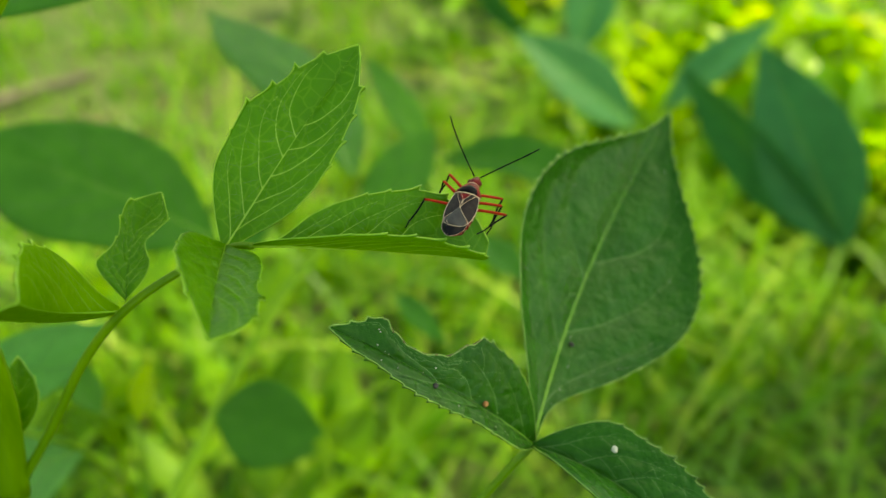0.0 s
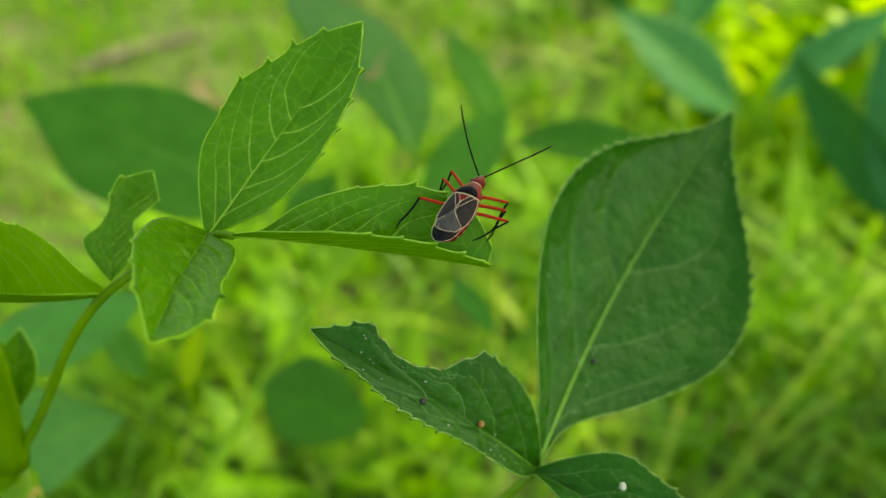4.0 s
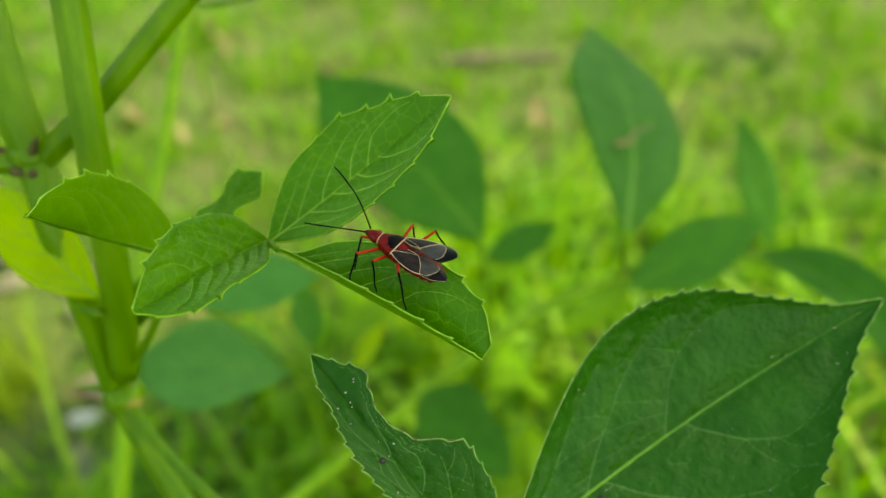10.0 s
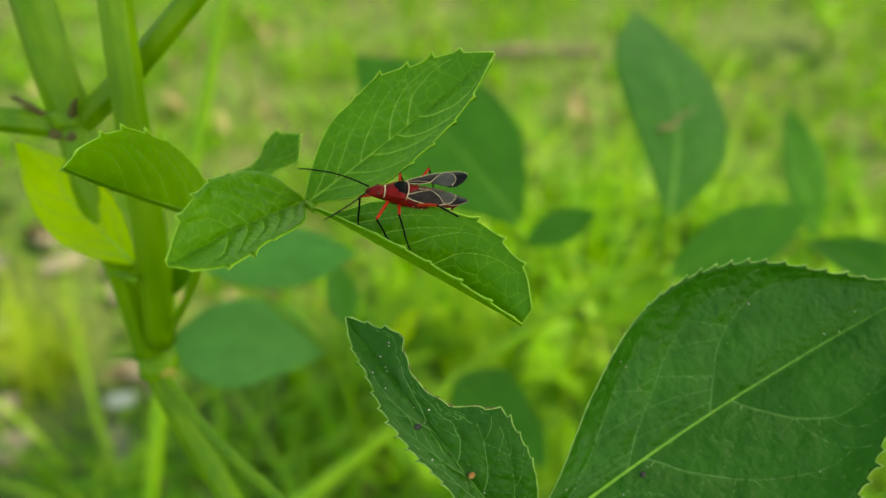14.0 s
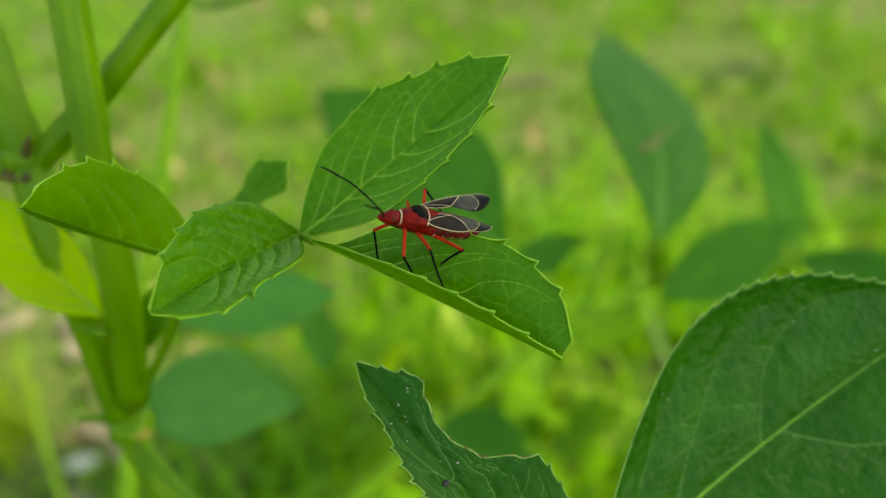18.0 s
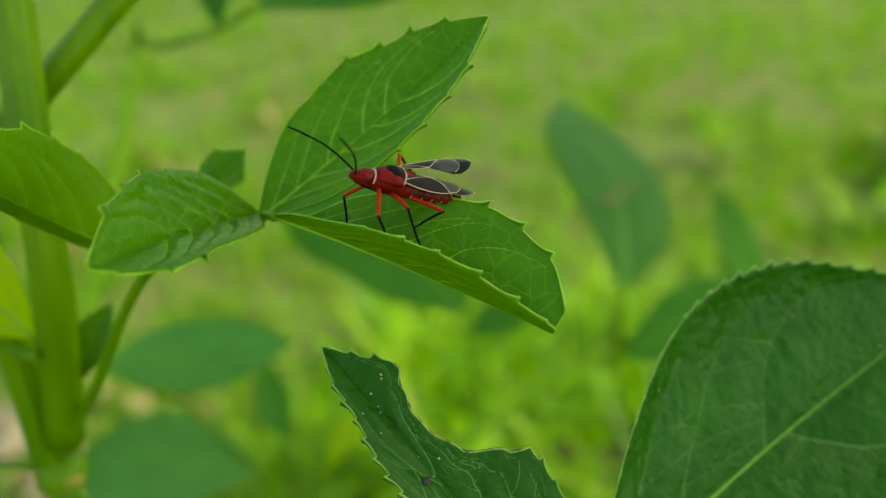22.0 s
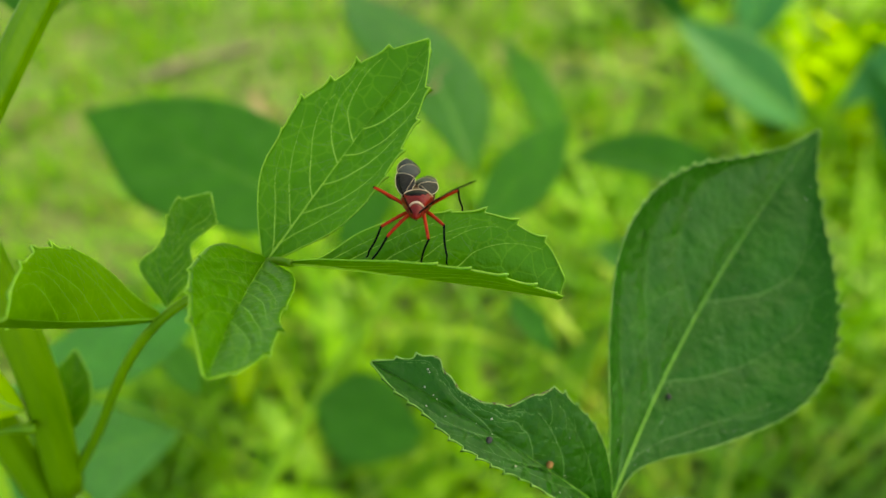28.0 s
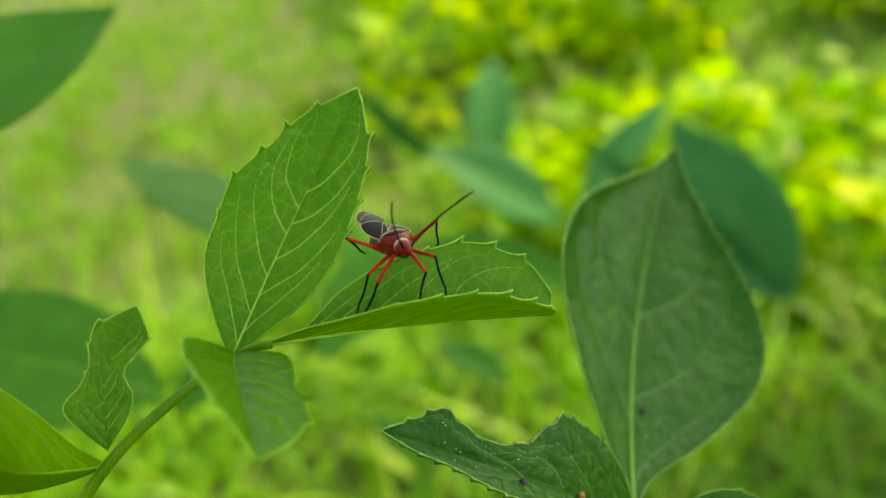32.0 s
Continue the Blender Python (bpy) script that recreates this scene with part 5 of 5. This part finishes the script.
# the bug's way over the leaf: seconds, place, turns
BUG = [
    (0, 0.00417, 0.10473, 0.47258, 6, 0, -19),
    (1, 0.00408, 0.10478, 0.47263, 6, 0, -19),
    (2, 0.00358, 0.10501, 0.47290, 6, 0, -19),
    (3, 0.00391, 0.10483, 0.47270, 6, 0, -19),
    (4, 0.00400, 0.10461, 0.47244, 6, 0, -19),
    (6.5, 0.00252, 0.10621, 0.47245, 3, 0, -24),
    (7, 0.00339, 0.10211, 0.47326, 9, 0, 11),
    (7.5, 0.00238, 0.10216, 0.47355, 9, 0, 44),
    (8, -0.00025, 0.10219, 0.47443, 12, 0, 61),
    (8.5, -0.00246, 0.10365, 0.47566, 15, 0, 82),
    (9, -0.00382, 0.10343, 0.47546, 14, 0, 95),
    (10, -0.00589, 0.10453, 0.47466, 12, 0, 93),
    (11, -0.00779, 0.10635, 0.47415, 12, 0, 104),
    (12, -0.01155, 0.10587, 0.47345, 13, 0, 133),
    (13, -0.01095, 0.10585, 0.47298, 13, 0, 133),
    (14, -0.01222, 0.10582, 0.47390, 13, 0, 133),
    (17, -0.01028, 0.10367, 0.47481, 21, 0, 141),
    (18, -0.01051, 0.10400, 0.47532, 21, 0, 141),
    (19, -0.01051, 0.10388, 0.47520, 21, 0, 141),
    (20, -0.01057, 0.10403, 0.47543, 21, 0, 141),
    (21, -0.01075, 0.10373, 0.47520, 21, 0, 141),
    (22, -0.01046, 0.10391, 0.47521, 21, 0, 141),
    (23, -0.01075, 0.10385, 0.47537, 21, 0, 141),
    (24, -0.01068, 0.10363, 0.47498, 21, 0, 141),
    (25, -0.01020, 0.10225, 0.47648, 23, 0, 161),
    (25.5, -0.01018, 0.10290, 0.47668, 22, 0, 155),
    (28, -0.01068, 0.10627, 0.47534, 22, 0, 191),
    (29, -0.01052, 0.10626, 0.47530, 22, 0, 191),
    (30, -0.01098, 0.10626, 0.47534, 22, 0, 191),
    (31, -0.01084, 0.10622, 0.47527, 22, 0, 191),
    (32, -0.01067, 0.10628, 0.47540, 22, 0, 191),
]

# how the legs stand, left and right: seconds, knee, foot in millimetres from the bug's middle
STANCE = {
    (-1, 0): [(0, (-4.1, 5.3, 0.5), (-5.6, 4.5, -3.9)), (6.5, (-4.1, 5.3, 0.5), (-5.6, 4.5, -3.9)), (9, (-4.5, 4.5, 0.2), (-5.9, 4.4, -4.3)), (13, (-4.3, 5.2, -0.9), (-4.3, 3, -5)), (17, (-4.1, 3.9, -2.1), (-4.1, 1.1, -5.6)), (24, (-4.1, 3.9, -2.1), (-4.1, 1.1, -5.6)), (25, (-3.6, 5.7, -2.2), (-3.1, 2.6, -5.7)), (28, (-1.6, 7.8, -3.9), (0.3, 5.2, -7.3))],
    (-1, 1): [(0, (-4.3, 3.4, 0.6), (-5.4, 2.2, -3.8)), (6.5, (-4.3, 3.4, 0.6), (-5.4, 2.2, -3.8)), (9, (-4.6, 2.1, 0.9), (-4.8, 1, -3.7)), (13, (-4.8, 2.4, 0.4), (-7.1, 0.5, -3.2)), (17, (-4.4, 1.5, -0.6), (-6.7, -0.7, -4)), (24, (-4.4, 1.5, -0.6), (-6.7, -0.7, -4)), (25, (-4.5, 3.8, -0.4), (-6.2, 2, -4.4)), (28, (-3.7, 5.8, -2), (-3.3, 6, -6.8))],
    (-1, 2): [(0, (-5.8, -0.5, 0), (-7.3, -5.4, -2.0)), (6.5, (-5.8, -0.5, 0), (-7.3, -5.4, -2.0)), (9, (-4.8, -1.9, 1.5), (-5.6, -3.8, -3.3)), (13, (-4, -2.5, 1.9), (-4.3, -7.3, 0.1)), (17, (-4.6, -2.4, 0.8), (-5.2, -5.4, -3)), (18.3, (-5.2, -2.3, 0), (-0.8, -1.5, -4.7)), (24, (-5.2, -2.3, 0), (-0.8, -1.5, -4.7)), (25, (-4.6, 0.1, 2.6), (-4.9, -4.7, 0.7)), (28, (-4.7, 2, 1.4), (-5.5, -1.6, -2.5))],
    (1, 0): [(0, (3.8, 4.6, -1.6), (3.2, 1.4, -5)), (6.5, (3.8, 4.6, -1.6), (3.2, 1.4, -5)), (9, (0, 6.9, -1.5), (-3, 5.6, -4.8)), (13, (0.5, 7.2, -1.7), (-1, 6.8, -6.1)), (17, (2.8, 5.7, -4.1), (1, 3.7, -8)), (24, (2.8, 5.7, -4.1), (1, 3.7, -8)), (25, (2.3, 6.5, -2.5), (1.8, 4.2, -6.6)), (28, (4.1, 4.6, -3.5), (6.2, 3.6, -7.2))],
    (1, 1): [(0, (4.4, 3, -1.5), (3.3, -0.1, -5.2)), (6.5, (4.4, 3, -1.5), (3.3, -0.1, -5.2)), (9, (4.6, 2.1, 0.9), (5, 1, -3.7)), (17, (4.4, 1.5, -0.6), (6, -0.7, -4)), (24, (4.4, 1.5, -0.6), (6, -0.7, -4)), (25, (4.6, 3, -1.5), (6, 2, -5.5)), (28, (4.9, 3.9, -2.3), (6.6, 2.9, -6.6))],
    (1, 2): [(0, (4.6, 0.8, -1), (0.8, -5.6, -3)), (6.5, (4.6, 0.8, -1), (0.8, -5.6, -3)), (9, (5.6, 0.5, 1.1), (7.7, -0.6, -3.5)), (13, (4.3, -2.3, 1.8), (6.5, -3.5, -2.5)), (17, (6, -0.5, 1.4), (4.3, -3.8, -1.5)), (24, (6, -0.5, 1.4), (4.3, -3.8, -1.5)), (25, (4.1, -1.4, 2.6), (4.8, -6, 0.4)), (28, (4.8, 0.2, 1.6), (1, -6, -3.4))],
}
# where the feelers' ends are held
FEEL = {
    -1: [(0, (-5.5, 10, 6.8)), (4.5, (-5.0, 10.5, 6.5)), (7, (-9, 9, 2)), (9, (-7.1, 9.8, 4.3)), (13, (-7.5, 11, 0.65)), (17, (-7.5, 11, 3)), (18.5, (-7.8, 11.6, 6.9)), (24, (-7.8, 11.6, 6.9)), (25.5, (-8, 11, 6)), (28, (-8, 11.1, 6)), (32, (-8, 11.1, 6))],
    1: [(0, (7.2, 9.5, 4)), (4.5, (6.8, 10, 4)), (7, (5, 11.5, 5)), (9, (2.4, 12, 6.3)), (13, (1.3, 14.7, 1)), (17, (7, 12, 1)), (20, (8.5, 11, 0.8)), (24, (8.5, 11, 0.8)), (25, (2.5, 14, 2.1)), (28, (1.5, 12.5, 6.2)), (32, (2.4, 12.3, 6))],
}


def aim(way, up=(0, 0, 1)):
    """A turn that lays y along the way, with z as near to up as it goes."""
    y = Vector(way).normalized()
    x = y.cross(Vector(up)).normalized()
    return Matrix((x, y, x.cross(y))).transposed().to_4x4()


def strides(rows, shift):
    """Adds steps, knees and feet going fore and aft, while the bug walks or turns."""
    out = []
    for (t0, k0, f0), (t1, k1, f1) in zip(rows, rows[1:] + [(32.0, rows[-1][1], rows[-1][2])]):
        out.append((t0, Vector(k0), Vector(f0)))
        if (t0, t1) in ((6.5, 9), (25, 28)):
            n = 7
            for i in range(1, n):
                s, d = i / n, 1.2 * (1 if (i + shift) % 2 else -1)
                out.append((t0 + (t1 - t0) * s, Vector(k0).lerp(Vector(k1), s) + Vector((0, d * 0.5, 0)), Vector(f0).lerp(Vector(f1), s) + Vector((0, d, 0))))
    return out + [(32.0, Vector(rows[-1][1]), Vector(rows[-1][2]))]


def motions():
    walk(bug, [(t, pose(x, y, z, rx, ry, rz)) for t, x, y, z, rx, ry, rz in BUG])
    for sx, w in wings.items():
        at = w.location.copy()
        shut, ajar = pose(*at, 0, 0, 0), pose(*at, -22 if sx > 0 else -5, -sx * 8, sx * 12 if sx > 0 else sx * 6)
        walk(w, [(0.0, shut), (7.2, shut), (8.6, ajar), (32.0, ajar)])
    for (sx, k), (thigh, shin) in LEGS.items():
        hip, knee_at = thigh.location.copy(), shin.location.copy()
        upper, lower = [], []
        for t, knee, foot in strides(STANCE[sx, k], k + (sx > 0)):
            a = aim(knee - hip / MM, (0, 0.2, 1))
            tip = hip / MM + (knee - hip / MM).normalized() * THIGH[k]
            b = aim(foot - tip, (sx, 0.3, 0.3))
            upper.append((float(t), Matrix.Translation(hip) @ a))
            lower.append((float(t), Matrix.Translation(knee_at) @ (a.inverted() @ b)))
        walk(thigh, upper)
        walk(shin, lower)
    for sx, a in ANTENNAE.items():
        at = a.location.copy()
        walk(a, [(float(t), Matrix.Translation(at) @ aim(Vector(tip) - at / MM)) for t, tip in FEEL[sx]])


motions()
